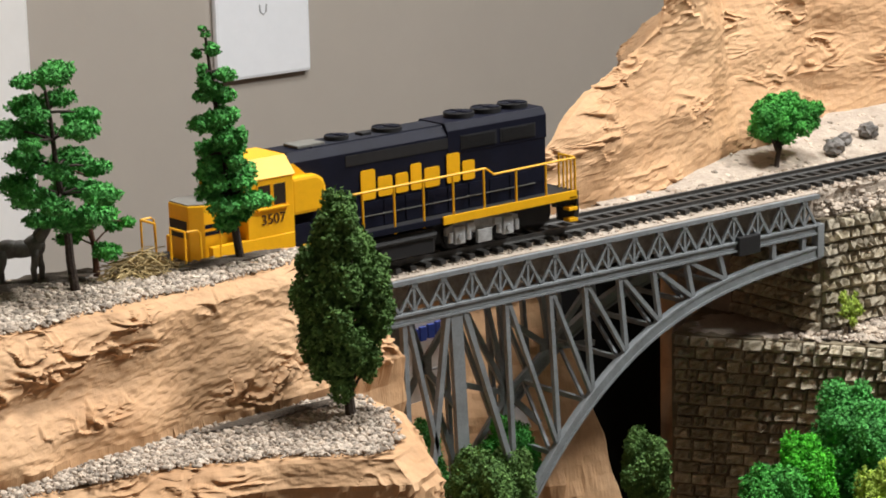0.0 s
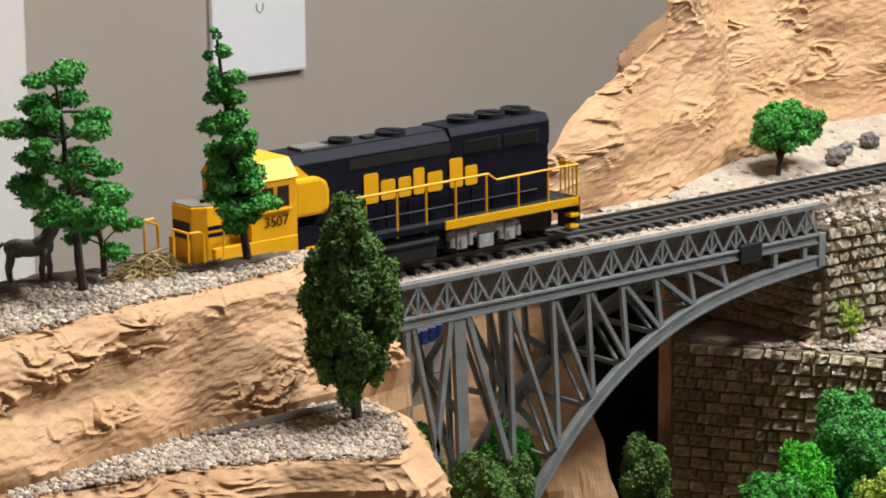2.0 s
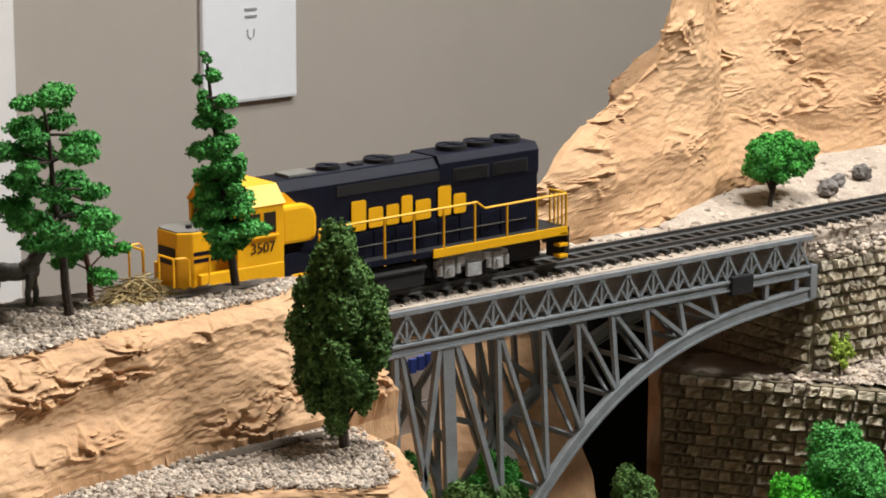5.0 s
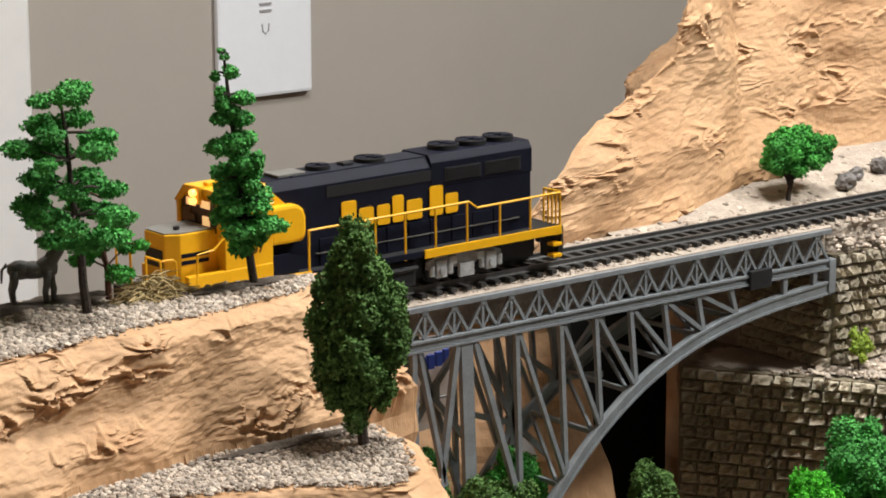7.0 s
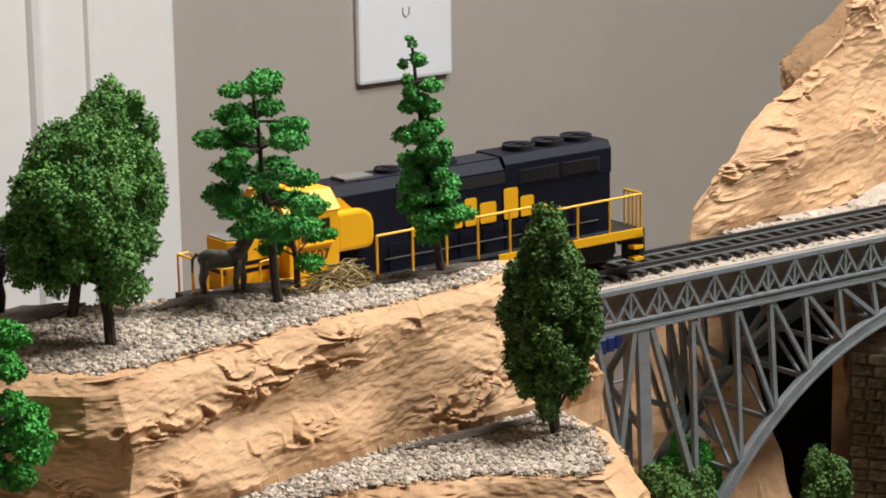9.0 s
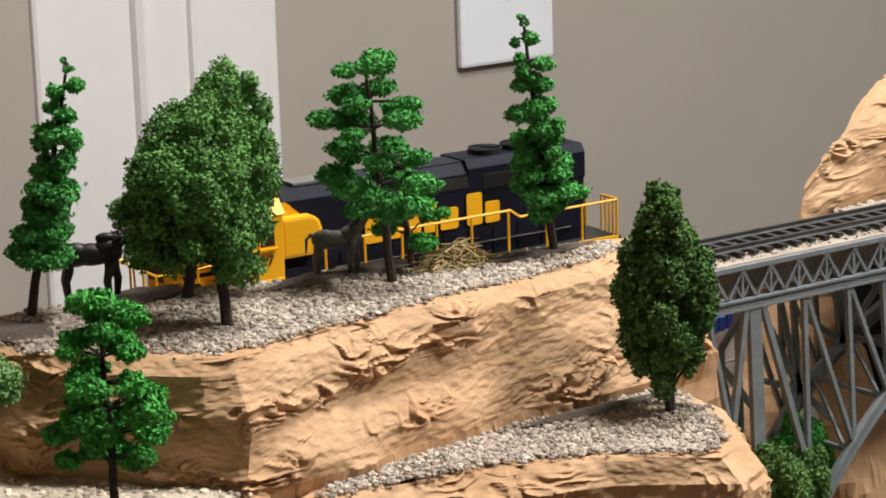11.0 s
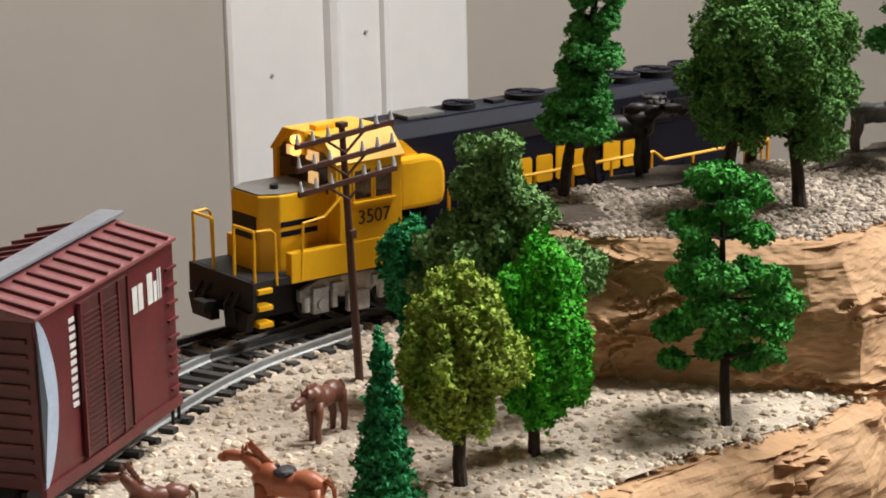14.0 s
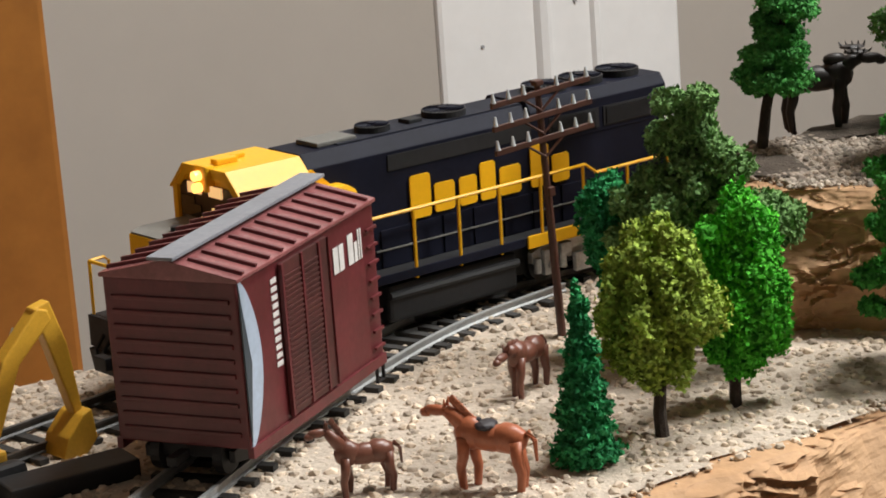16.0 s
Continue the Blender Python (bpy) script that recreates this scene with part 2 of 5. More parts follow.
def inside(p, poly):
    hit = False
    for (x0, y0), (x1, y1) in zip(poly, poly[1:] + poly[:1]):
        if (y0 > p[1]) != (y1 > p[1]) and p[0] < (x1 - x0) * (p[1] - y0) / (y1 - y0) + x0:
            hit = not hit
    return hit


def pebbles(name, label, poly, height, count, sizes, mat, seed, keep=None):
    """Loose stones strewn over an outline, one joined mesh."""
    rnd = random.Random(seed)
    xs, ys = [p[0] for p in poly], [p[1] for p in poly]
    verts, faces, made = [], [], 0
    g = (1 + 5 ** 0.5) / 2
    corners = [Vector(v).normalized() for v in ((-1, g, 0), (1, g, 0), (-1, -g, 0), (1, -g, 0), (0, -1, g), (0, 1, g), (0, -1, -g), (0, 1, -g), (g, 0, -1), (g, 0, 1), (-g, 0, -1), (-g, 0, 1))]
    sides = ((0, 11, 5), (0, 5, 1), (0, 1, 7), (0, 7, 10), (0, 10, 11), (1, 5, 9), (5, 11, 4), (11, 10, 2), (10, 7, 6), (7, 1, 8), (3, 9, 4), (3, 4, 2), (3, 2, 6), (3, 6, 8), (3, 8, 9), (4, 9, 5), (2, 4, 11), (6, 2, 10), (8, 6, 7), (9, 8, 1))
    tries = 0
    while made < count and tries < count * 8:
        tries += 1
        x, y = rnd.uniform(min(xs), max(xs)), rnd.uniform(min(ys), max(ys))
        if not inside((x + rnd.gauss(0, 0.0016), y + rnd.gauss(0, 0.0016)), poly) or (keep and not keep(x, y)):
            continue
        r = sizes[0] + (sizes[1] - sizes[0]) * rnd.random() ** 3.0
        a, z = rnd.uniform(0, 6.28), height(x, y) + r * 0.25
        ca, sa = math.cos(a), math.sin(a)
        base = len(verts)
        sx, sy, sz = r * rnd.uniform(0.8, 1.25), r * rnd.uniform(0.7, 1.05), r * rnd.uniform(0.55, 0.85)
        for c in corners:
            k = rnd.uniform(0.78, 1.14)
            dx, dy = c.x * sx * k, c.y * sy * k
            verts.append((x + dx * ca - dy * sa, y + dx * sa + dy * ca, z + c.z * sz * k))
        faces += [(base + i, base + j, base + m) for i, j, m in sides]
        made += 1
    ob = from_arrays(name, verts, faces, mat)
    return tagged(ob, label, "gravel", kind="stuff")


def resample(poly, n):
    pts = [Vector((*p, 0)) for p in poly] + [Vector((*poly[0], 0))]
    lengths = [(b - a).length for a, b in zip(pts, pts[1:])]
    total, out, i, done = sum(lengths), [], 0, 0.0
    for k in range(n):
        s = total * k / n
        while s > done + lengths[i] and i < len(lengths) - 1:
            done += lengths[i]
            i += 1
        out.append(pts[i].lerp(pts[i + 1], min(1.0, (s - done) / max(lengths[i], 1e-9))))
    return out


def rock(name, label, levels, n, rows, mat, amp=0.0022, size=0.014, seed=0, category="rock", kind="structure", flake=1.0, matched=False):
    """A plaster cliff: outlines at rising heights, joined and worked with ridges and trowel flakes."""
    if matched:
        # the same share of points on the same stretch of every outline
        size_of = [sum(math.dist(p[i], p[(i + 1) % len(p)]) for _, p in levels) for i in range(len(levels[0][1]))]
        cuts = np.concatenate(([0.0], np.cumsum(size_of))) / sum(size_of)
        rings = []
        for z, p in levels:
            q = np.array(p + [p[0]])
            at = np.arange(n) / n
            rings.append((z, [Vector((u, v, 0)) for u, v in zip(np.interp(at, cuts, q[:, 0]), np.interp(at, cuts, q[:, 1]))]))
    else:
        rings = [(z, resample(poly, n)) for z, poly in levels]
    bm = bmesh.new()
    grid = []
    for r in range(rows + 1):
        f = r / rows * (len(rings) - 1)
        i = min(int(f), len(rings) - 2)
        (z0, a), (z1, b), k = rings[i], rings[i + 1], f - i
        grid.append([a[j].lerp(b[j], k) + Vector((0, 0, z0 + (z1 - z0) * k)) for j in range(n)])
    off = Vector((seed * 3.1, seed * 1.3, seed * 0.7))
    out = []
    for r, ring in enumerate(grid):
        row = []
        for j, p in enumerate(ring):
            d = grid[r][(j + 1) % n] - grid[r][j - 1]
            nrm = Vector((d.y, -d.x, 0))
            nrm = nrm.normalized() if nrm.length > 1e-9 else Vector((0, 0, 0))
            q = Vector((p.x, p.y, p.z * 2.3)) / size + off
            w = Vector((noise.noise(q * 0.9), noise.noise(q * 0.9 + Vector((9, 0, 0))), noise.noise(q * .9 + Vector((0, 9, 0)))))
            big = noise.noise(q * 0.35)
            t = 2.3 * noise.noise(q * 0.55 + w * 0.55)
            saw = t - math.floor(t)
            t2 = 1.9 * noise.noise(q * 1.25 + w * 0.8 + Vector((5, 5, 5)))
            saw2 = t2 - math.floor(t2)
            saw = saw ** 3 * (1 - max(0.0, (saw - 0.80) / 0.20) ** 2)
            saw2 = saw2 ** 4 * (1 - max(0.0, (saw2 - 0.80) / 0.20) ** 2)
            mask = max(0.0, min(1.0, 0.18 + 2.4 * noise.noise(q * 0.45 + Vector((3, 7, 1)))))
            fine = noise.noise(q * 2.6) + 0.5 * noise.noise(q * 5.5)
            edge = min(1.0, (rows - r) / 3.0)
            h = amp * (1.7 * big + flake * (0.06 + 1.2 * mask) * (1.15 * saw + 0.62 * mask * saw2) + 0.20 * fine) * (0.35 + 0.65 * edge)
            row.append(bm.verts.new(p + nrm * h + Vector((0, 0, amp * 0.5 * big * (r / rows)))))
        out.append(row)
    for a, b in zip(out, out[1:]):
        for j in range(n):
            bm.faces.new((a[j], a[(j + 1) % n], b[(j + 1) % n], b[j]))
    top = bm.faces.new(out[-1])
    bmesh.ops.triangulate(bm, faces=[top])
    bmesh.ops.recalc_face_normals(bm, faces=bm.faces)
    ob = part(name, bm, mat)
    return tagged(ob, label, category, kind=kind)


# ---- the room ----
WALL_Y = 0.986
tagged(part("wall_north", boxes((-2.6, 2.6, WALL_Y, WALL_Y + 0.1, -1.0, 1.5)), WALL), "plain beige painted room wall behind the layout", "wall", kind="structure")
tagged(part("wall_south", boxes((-2.6, 2.6, -2.5, -2.4, -1.0, 1.5)), WALL), "plain beige painted room wall", "wall", kind="structure")
tagged(part("wall_east", boxes((2.6, 2.7, -2.4, WALL_Y, -1.0, 1.5)), WALL), "plain beige painted room wall", "wall", kind="structure")
tagged(part("wall_west", boxes((-2.7, -2.6, -2.4, WALL_Y, -1.0, 1.5)), WALL), "plain beige painted room wall", "wall", kind="structure")
tagged(part("floor", boxes((-2.6, 2.6, -2.4, WALL_Y, -1.1, -1.0)), FLOOR), "brown carpeted room floor", "floor", kind="structure")
tagged(part("ceiling", boxes((-2.6, 2.6, -2.4, WALL_Y, 1.5, 1.6)), CEIL), "plain white ceiling", "ceiling", kind="structure")


def door_casing():
    """A white door casing: two flat boards with a stepped moulding between them."""
    t = thing("door_casing", "white painted door casing with stepped moulding on beige wall", "door frame", kind="structure")
    y = WALL_Y
    for name, outline in (("left_board", ((0.266, 0.0), (0.267, 0.0025), (0.270, 0.004), (0.348, 0.004), (0.348, 0.0))),
                          ("bead", ((0.348, 0.0), (0.348, 0.0045), (0.351, 0.0085), (0.356, 0.0105), (0.360, 0.009), (0.362, 0.0045), (0.362, 0.0))),
                          ("inner_board", ((0.362, 0.0), (0.362, 0.0035), (0.398, 0.0035), (0.398, 0.0))),
                          ("groove_strip", ((0.398, 0.0), (0.398, 0.004), (0.400, 0.007), (0.4045, 0.007), (0.4065, 0.0045), (0.4065, 0.0))),
                          ("right_board", ((0.4065, 0.0), (0.4065, 0.0045), (0.476, 0.0045), (0.4785, 0.003), (0.4795, 0.0)))):
        bm = bmesh.new()
        prism(bm, [(x, y - 0.0005 - d) for x, d in outline], "z", -1.0, 1.2)
        part(name, bm, WHITE, t)
    bm = bmesh.new()
    for x, z in ((0.302, -0.142), (0.385, -0.12)):
        disc(bm, (x, WALL_Y - 0.0048, z), 0.0014, "y", 0.0008, 8)
    part("nail_hole", bm, SLOT, t, "small dark nail hole")
    return t


door_casing()


def outlet_plate():
    t = thing("wall_plate", "white plastic wall outlet plate with slots", "outlet plate", kind="structure")
    x0, x1, z0 = 0.655, 0.752, -0.0945
    part("plate", boxes((x0, x1, WALL_Y - 0.0075, WALL_Y - 0.0005, z0, z0 + 0.155), bevel=0.003), PLATE, t)
    xm = (x0 + x1) / 2
    for dz in (0.062, 0.106):
        part("socket_slot", boxes((xm - 0.006, xm + 0.006, WALL_Y - 0.0085, WALL_Y - 0.006, z0 + dz + 0.010, z0 + dz + 0.012),
                                  (xm - 0.006, xm + 0.006, WALL_Y - 0.0085, WALL_Y - 0.006, z0 + dz + 0.016, z0 + dz + 0.018)), SLOT, t, "two short grey slots")
        bm = bmesh.new()
        tube(bm, [(xm - 0.0035, WALL_Y - 0.0077, z0 + dz), (xm - 0.003, WALL_Y - 0.0077, z0 + dz - 0.006), (xm, WALL_Y - 0.0077, z0 + dz - 0.0085),
                  (xm + 0.003, WALL_Y - 0.0077, z0 + dz - 0.006), (xm + 0.0035, WALL_Y - 0.0077, z0 + dz)], 0.0007)
        part("ground_pin_hole", bm, SLOT, t, "faint rounded pin hole")
    return t


outlet_plate()


def switch_plate():
    t = thing("framed_print", "small white print in a brown frame on the wall", "picture")
    part("sheet", boxes((0.10, 0.188, WALL_Y - 0.006, WALL_Y - 0.0005, -0.032, 0.10)), WHITE, t)
    part("frame", boxes((0.188, 0.194, WALL_Y - 0.010, WALL_Y - 0.0005, -0.040, 0.106), (0.094, 0.0999, WALL_Y - 0.010, WALL_Y - 0.0005, -0.040, 0.106),
                        (0.1, 0.188, WALL_Y - 0.010, WALL_Y - 0.0005, -0.040, -0.0325), (0.1, 0.188, WALL_Y - 0.010, WALL_Y - 0.0005, 0.1005, 0.106), bevel=0.001), WALL, t, "tan frame")


switch_plate()


def cabinet():
    t = thing("wooden_cabinet", "tall orange-brown oak cabinet beside the layout", "cabinet", pose(-0.543, 0.34, -1.0))
    part("body", boxes((-0.25, 0.25, 0.005, 0.28, 0.0, 2.0), bevel=0.004), WOOD, t)
    part("door", boxes((-0.245, 0.245, -0.016, 0.004, 0.06, 1.98), bevel=0.003), WOOD, t)
    part("plinth", boxes((-0.24, 0.24, -0.008, 0.004, 0.0, 0.058)), WOOD, t)


cabinet()


def ceiling_lamp(x, y, r):
    t = thing("ceiling_lamp", "round frosted ceiling lamp, lit, out of view", "ceiling lamp", pose(x, y, 1.5))
    bm = bmesh.new()
    disc(bm, (0, 0, -0.02), r, "z", 0.02, 32, r * 0.96)
    part("diffuser", bm, LAMP_WHITE, t)
    bm = bmesh.new()
    disc(bm, (0, 0, -0.004), r * 1.05, "z", 0.004, 32)
    part("rim", bm, WHITE, t)


ceiling_lamp(1.02, -0.80, 0.17)
# made-up fixture for the added fill light
ceiling_lamp(0.30, -0.12, 0.19)


def layout_table():
    t = thing("layout_table", "plain wooden table carrying the model railway", "table", kind="structure")
    part("tabletop", boxes((-0.80, 0.95, -0.30, 0.44, -0.29, -0.25), bevel=0.003), WOOD, t)
    for x in (-0.74, 0.89):
        for y in (-0.26, 0.40):
            part("leg", boxes((x - 0.03, x + 0.03, y - 0.03, y + 0.03, -1.0, -0.2905), bevel=0.003), WOOD, t)


layout_table()

# ---- landform ----
TOP = [(-0.252, -0.014), (-0.2525, -0.062), (-0.231, -0.087), (-0.2065, -0.1135), (-0.196, -0.1175), (-0.150, -0.1085), (-0.077, -0.1005), (-0.033, -0.0945), (-0.008, -0.084), (0.002, -0.070), (-0.03, -0.060), (-0.08, -0.049), (-0.135, -0.032), (-0.19, -0.014)]
MID = [(-0.252, -0.010), (-0.251, -0.066), (-0.2305, -0.0885), (-0.2070, -0.1180), (-0.196, -0.1260), (-0.155, -0.1160), (-0.088, -0.1080), (-0.032, -0.102), (0.002, -0.092), (0.012, -0.066), (-0.03, -0.052), (-0.08, -0.042), (-0.135, -0.025), (-0.19, -0.008)]
BASE = [(-0.249, -0.004), (-0.2460, -0.0715), (-0.2275, -0.0885), (-0.2060, -0.1180), (-0.2025, -0.1310), (-0.16, -0.124), (-0.10, -0.1150), (-0.03, -0.110), (0.016, -0.096), (0.026, -0.060), (-0.03, -0.044), (-0.08, -0.035), (-0.135, -0.018), (-0.19, -0.003)]


def shrink(poly, d):
    cx, cy = sum(p[0] for p in poly) / len(poly), sum(p[1] for p in poly) / len(poly)
    return [(x + (d if x < cx else -d) * min(1, abs(x - cx) / 0.05), y + (d if y < cy else -d) * min(1, abs(y - cy) / 0.03)) for x, y in poly]


rock("mesa", "sand-coloured plaster mesa with trowelled cliff faces", [(-0.25, BASE), (0.0, BASE), (0.018, MID), (0.036, TOP), (0.0405, shrink(TOP, 0.005))], 820, 120, SAND, 0.0027, 0.012, 1, "cliff", flake=1.1, matched=True)
LEDGE = [(-0.168, -0.112), (-0.185, -0.134), (-0.150, -0.139), (-0.125, -0.142), (-0.085, -0.158), (-0.052, -0.184), (-0.036, -0.176), (-0.018, -0.138), (-0.012, -0.100)]
LOW = [(-0.17, -0.108), (-0.19, -0.140), (-0.152, -0.146), (-0.125, -0.150), (-0.085, -0.166), (-0.052, -0.190), (-0.034, -0.181), (-0.014, -0.138), (-0.006, -0.096)]
rock("ledge", "sand-coloured plaster ledge below the mesa", [(-0.25, LOW), (-0.06, LOW), (-0.012, LOW), (-0.0045, shrink(LEDGE, 0.002))], 420, 75, SAND, 0.0026, 0.014, 2, "cliff", flake=0.75)
PLAIN = [(-0.78, 0.043), (-0.78, -0.178), (-0.55, -0.164), (-0.42, -0.153), (-0.32, -0.1455), (-0.26, -0.1410), (-0.215, -0.1395), (-0.196, -0.1330), (-0.18, -0.10), (0.0, -0.075), (0.03, -0.04), (0.03, 0.043)]
PLAIN_LOW = [(-0.78, 0.046), (-0.78, -0.184), (-0.55, -0.171), (-0.42, -0.160), (-0.32, -0.1525), (-0.26, -0.1480), (-0.213, -0.1460), (-0.192, -0.1380), (-0.175, -0.10), (0.006, -0.078), (0.036, -0.04), (0.036, 0.046)]
rock("plain", "sand-coloured plaster base of the lower ground", [(-0.25, PLAIN_LOW), (-0.05, PLAIN_LOW), (-0.02, PLAIN_LOW), (-0.002, PLAIN), (0.0, shrink(PLAIN, 0.003))], 820, 96, SAND, 0.0030, 0.014, 3, "cliff", flake=1.2, matched=True)


def upper(x, y):
    return 0.0405 + 0.0012 * noise.noise(Vector((x * 40, y * 40, 1))) 


def lower(x, y):
    return 0.0004 + 0.0009 * noise.noise(Vector((x * 35, y * 35, 5)))


def ground_skin(name, label, poly, height, mat, step=0.004):
    """An uneven skin of grit over an outline."""
    xs, ys = [p[0] for p in poly], [p[1] for p in poly]
    nx, ny = int((max(xs) - min(xs)) / step) + 2, int((max(ys) - min(ys)) / step) + 2
    bm, pts = bmesh.new(), {}
    for i in range(nx):
        for j in range(ny):
            x, y = min(xs) + i * step, min(ys) + j * step
            if inside((x, y), poly):
                pts[i, j] = bm.verts.new((x, y, height(x, y)))
    for i, j in list(pts):
        q = [pts.get(k) for k in ((i, j), (i + 1, j), (i + 1, j + 1), (i, j + 1))]
        if None not in q:
            bm.faces.new(q)
    ob = part(name, bm, mat, smooth=True)
    return tagged(ob, label, "ground", kind="structure")


TOP_IN, LEDGE_IN, PLAIN_IN = shrink(TOP, 0.007), shrink(LEDGE, 0.006), shrink(PLAIN, 0.004)
ground_skin("mesa_ground", "grey-tan gritty soil on the mesa", TOP_IN, lambda x, y: upper(x, y) + 0.0006, GRIT)
ground_skin("ledge_ground", "grey gritty soil on the ledge", LEDGE_IN, lambda x, y: -0.0034 + 0.001 * noise.noise(Vector((x * 40, y * 40, 3))), GRIT)
ground_skin("plain_ground", "tan gritty soil of the lower ground", PLAIN_IN, lambda x, y: lower(x, y) + 0.0008, GRIT_TAN)
pebbles("mesa_gravel", "grey and tan loose gravel covering the mesa", TOP_IN, lambda x, y: upper(x, y) + 0.0004, 13000, (0.0004, 0.0017), GRAVEL, 11)
pebbles("ledge_gravel", "grey and tan loose gravel on the ledge", LEDGE_IN, lambda x, y: -0.0032, 6500, (0.00035, 0.0015), GRAVEL, 12)
pebbles("plain_gravel", "tan loose gravel on the lower ground", PLAIN_IN, lambda x, y: lower(x, y) + 0.0004, 15000, (0.0004, 0.0019), GRAVEL_TAN, 13,
        lambda x, y: -0.50 < x < -0.19 and not inside((x, y), BASE))


def soil_patch(name, label, cx, cy, rx, ry, z, seed):
    """A thin dark patch with a ragged edge, for soil and for painted shade."""
    rnd = random.Random(seed)
    bm = bmesh.new()
    n = 36
    rim = [bm.verts.new((cx + rx * math.cos(2 * math.pi * k / n) * rnd.uniform(0.75, 1.1), cy + ry * math.sin(2 * math.pi * k / n) * rnd.uniform(0.75, 1.1), z)) for k in range(n)]
    c = bm.verts.new((cx, cy, z + 0.0009))
    for k in range(n):
        bm.faces.new((rim[k], rim[(k + 1) % n], c))
    ob = part(name, bm, SOIL_AND_SHADE)
    return tagged(ob, label, "soil", kind="stuff")


soil_patch("soil_patch", "dark soil patch on the mesa under the elk", -0.112, -0.049, 0.032, 0.010, 0.0422, 1)
soil_patch("soil_patch", "dark soil patch at the moose's feet", -0.185, -0.028, 0.025, 0.010, 0.0422, 2)
soil_patch("soil_patch", "dark soil strip beside the trackside brush", -0.04, -0.068, 0.028, 0.005, 0.0420, 3)
# these last two paint shade: under the cliff and by the mesa edge
soil_patch("soil_patch", "dark strip painted as shade at the cliff's foot", -0.055, -0.119, 0.032, 0.0045, -0.0022, 4)
soil_patch("soil_patch", "dark patch painted as shade by the mesa edge", -0.235, -0.045, 0.012, 0.018, 0.0420, 5)

# ---- the far side: tall cliff, banks and gorge ----


def cliff_level(z, lx, ly):
    """The tall cliff's outline at a height: a buttress from its outer corner to a fold, then the long wall."""
    fx, fy, back = 0.370 + 0.20 * z, 0.078 + 0.40 * max(z, 0.0), 0.20 * max(z, 0.0)
    span = [(lx + (fx - lx) * k, ly + (fy - ly) * k - b) for k, b in ((0.22, 0.006), (0.5, 0.010), (0.8, 0.007))]
    return (z, [(lx + 0.34, 0.345), (lx + 0.13, ly + 0.055), (lx + 0.030, ly + 0.012), (lx, ly)] + span
            + [(fx, fy), (fx + 0.020, fy - 0.001), (0.46, 0.102 + back), (0.56, 0.098 + back), (0.90, 0.10 + back), (0.90, 0.40), (0.80, 0.42)])


rock("tall_cliff", "tall sand-coloured plaster cliff behind the track", [cliff_level(*row) for row in (
    (-0.25, 0.352, 0.128), (-0.020, 0.352, 0.128), (-0.010, 0.190, 0.052), (0.012, 0.196, 0.054), (0.026, 0.212, 0.056), (0.034, 0.2265, 0.058), (0.042, 0.240, 0.064), (0.050, 0.258, 0.071),
    (0.058, 0.279, 0.076), (0.0635, 0.296, 0.079), (0.075, 0.316, 0.082), (0.095, 0.328, 0.086), (0.135, 0.346, 0.093), (0.175, 0.352, 0.104))],
     900, 216, SAND, 0.0026, 0.017, 4, "cliff", flake=1.0, matched=True)
BANK = [(0.346, 0.102), (0.346, 0.004), (0.372, 0.002), (0.45, -0.002), (0.90, -0.006), (0.90, 0.105)]
BANK_LOW = [(0.346, 0.102), (0.346, 0.006), (0.380, 0.005), (0.46, 0.002), (0.90, -0.002), (0.90, 0.105)]
rock("right_bank", "tan rubble bank carrying the track", [(-0.25, BANK_LOW), (-0.05, BANK_LOW), (-0.012, BANK), (-0.001, shrink(BANK, 0.002))], 380, 60, GRIT, 0.0020, 0.012, 6, "bank", flake=0.15)
pebbles("bank_gravel", "tan and grey loose gravel beside the track", [(0.35, 0.10), (0.21, 0.06), (0.21, 0.046), (0.35, 0.044), (0.35, 0.004), (0.374, 0.003), (0.88, -0.004), (0.88, 0.10)], lambda x, y: -0.0005 + max(0, y - 0.055) * 0.22, 5200, (0.0006, 0.0026), GRAVEL, 14,
        lambda x, y: abs(y - 0.0218) > 0.012)
pebbles("bank_rubble", "pale rubble on the bank below the track", [(0.347, 0.005), (0.347, -0.001), (0.45, -0.0095), (0.60, -0.0130), (0.60, 0.002)],
        lambda x, y: -0.0135 + 0.8 * max(0.0, y + 0.009 + (0.45 - x) * -0.05), 1300, (0.0007, 0.0028), GRAVEL, 17)
ground_skin("bank_slope", "gravel slope rising to the cliff's foot", [(0.25, 0.056), (0.215, 0.052), (0.215, 0.0440), (0.88, 0.0440), (0.88, 0.112), (0.40, 0.112), (0.34, 0.076)], lambda x, y: 0.0002 + max(0, y - 0.052) * 0.22, GRIT)
tagged(part("gorge_floor", boxes((-0.02, 0.90, -0.28, 0.40, -0.25, -0.205)), SOIL_AND_SHADE), "dark brown floor of the gorge", "ground", kind="structure")
G0 = [(0.02, 0.135), (0.03, 0.105), (0.10, 0.110), (0.16, 0.118), (0.215, 0.085), (0.2455, 0.080), (0.2455, 0.135)]
rock("gorge_wall", "sand-coloured plaster wall of the gorge", [(-0.25, [(x, y - 0.085) for x, y in G0]), (-0.12, [(x, y - 0.040) for x, y in G0]), (-0.05, G0), (-0.03, shrink(G0, 0.006))], 300, 60, SAND, 0.003, 0.02, 7, "cliff")
# flat black sheet added to paint the deep shade in the gap
tagged(part("black_cloth", boxes((0.246, 0.345, 0.112, 0.118, -0.2045, -0.0215)), VOID), "flat black sheet added as the darkness of the gap behind the bridge", "cloth")


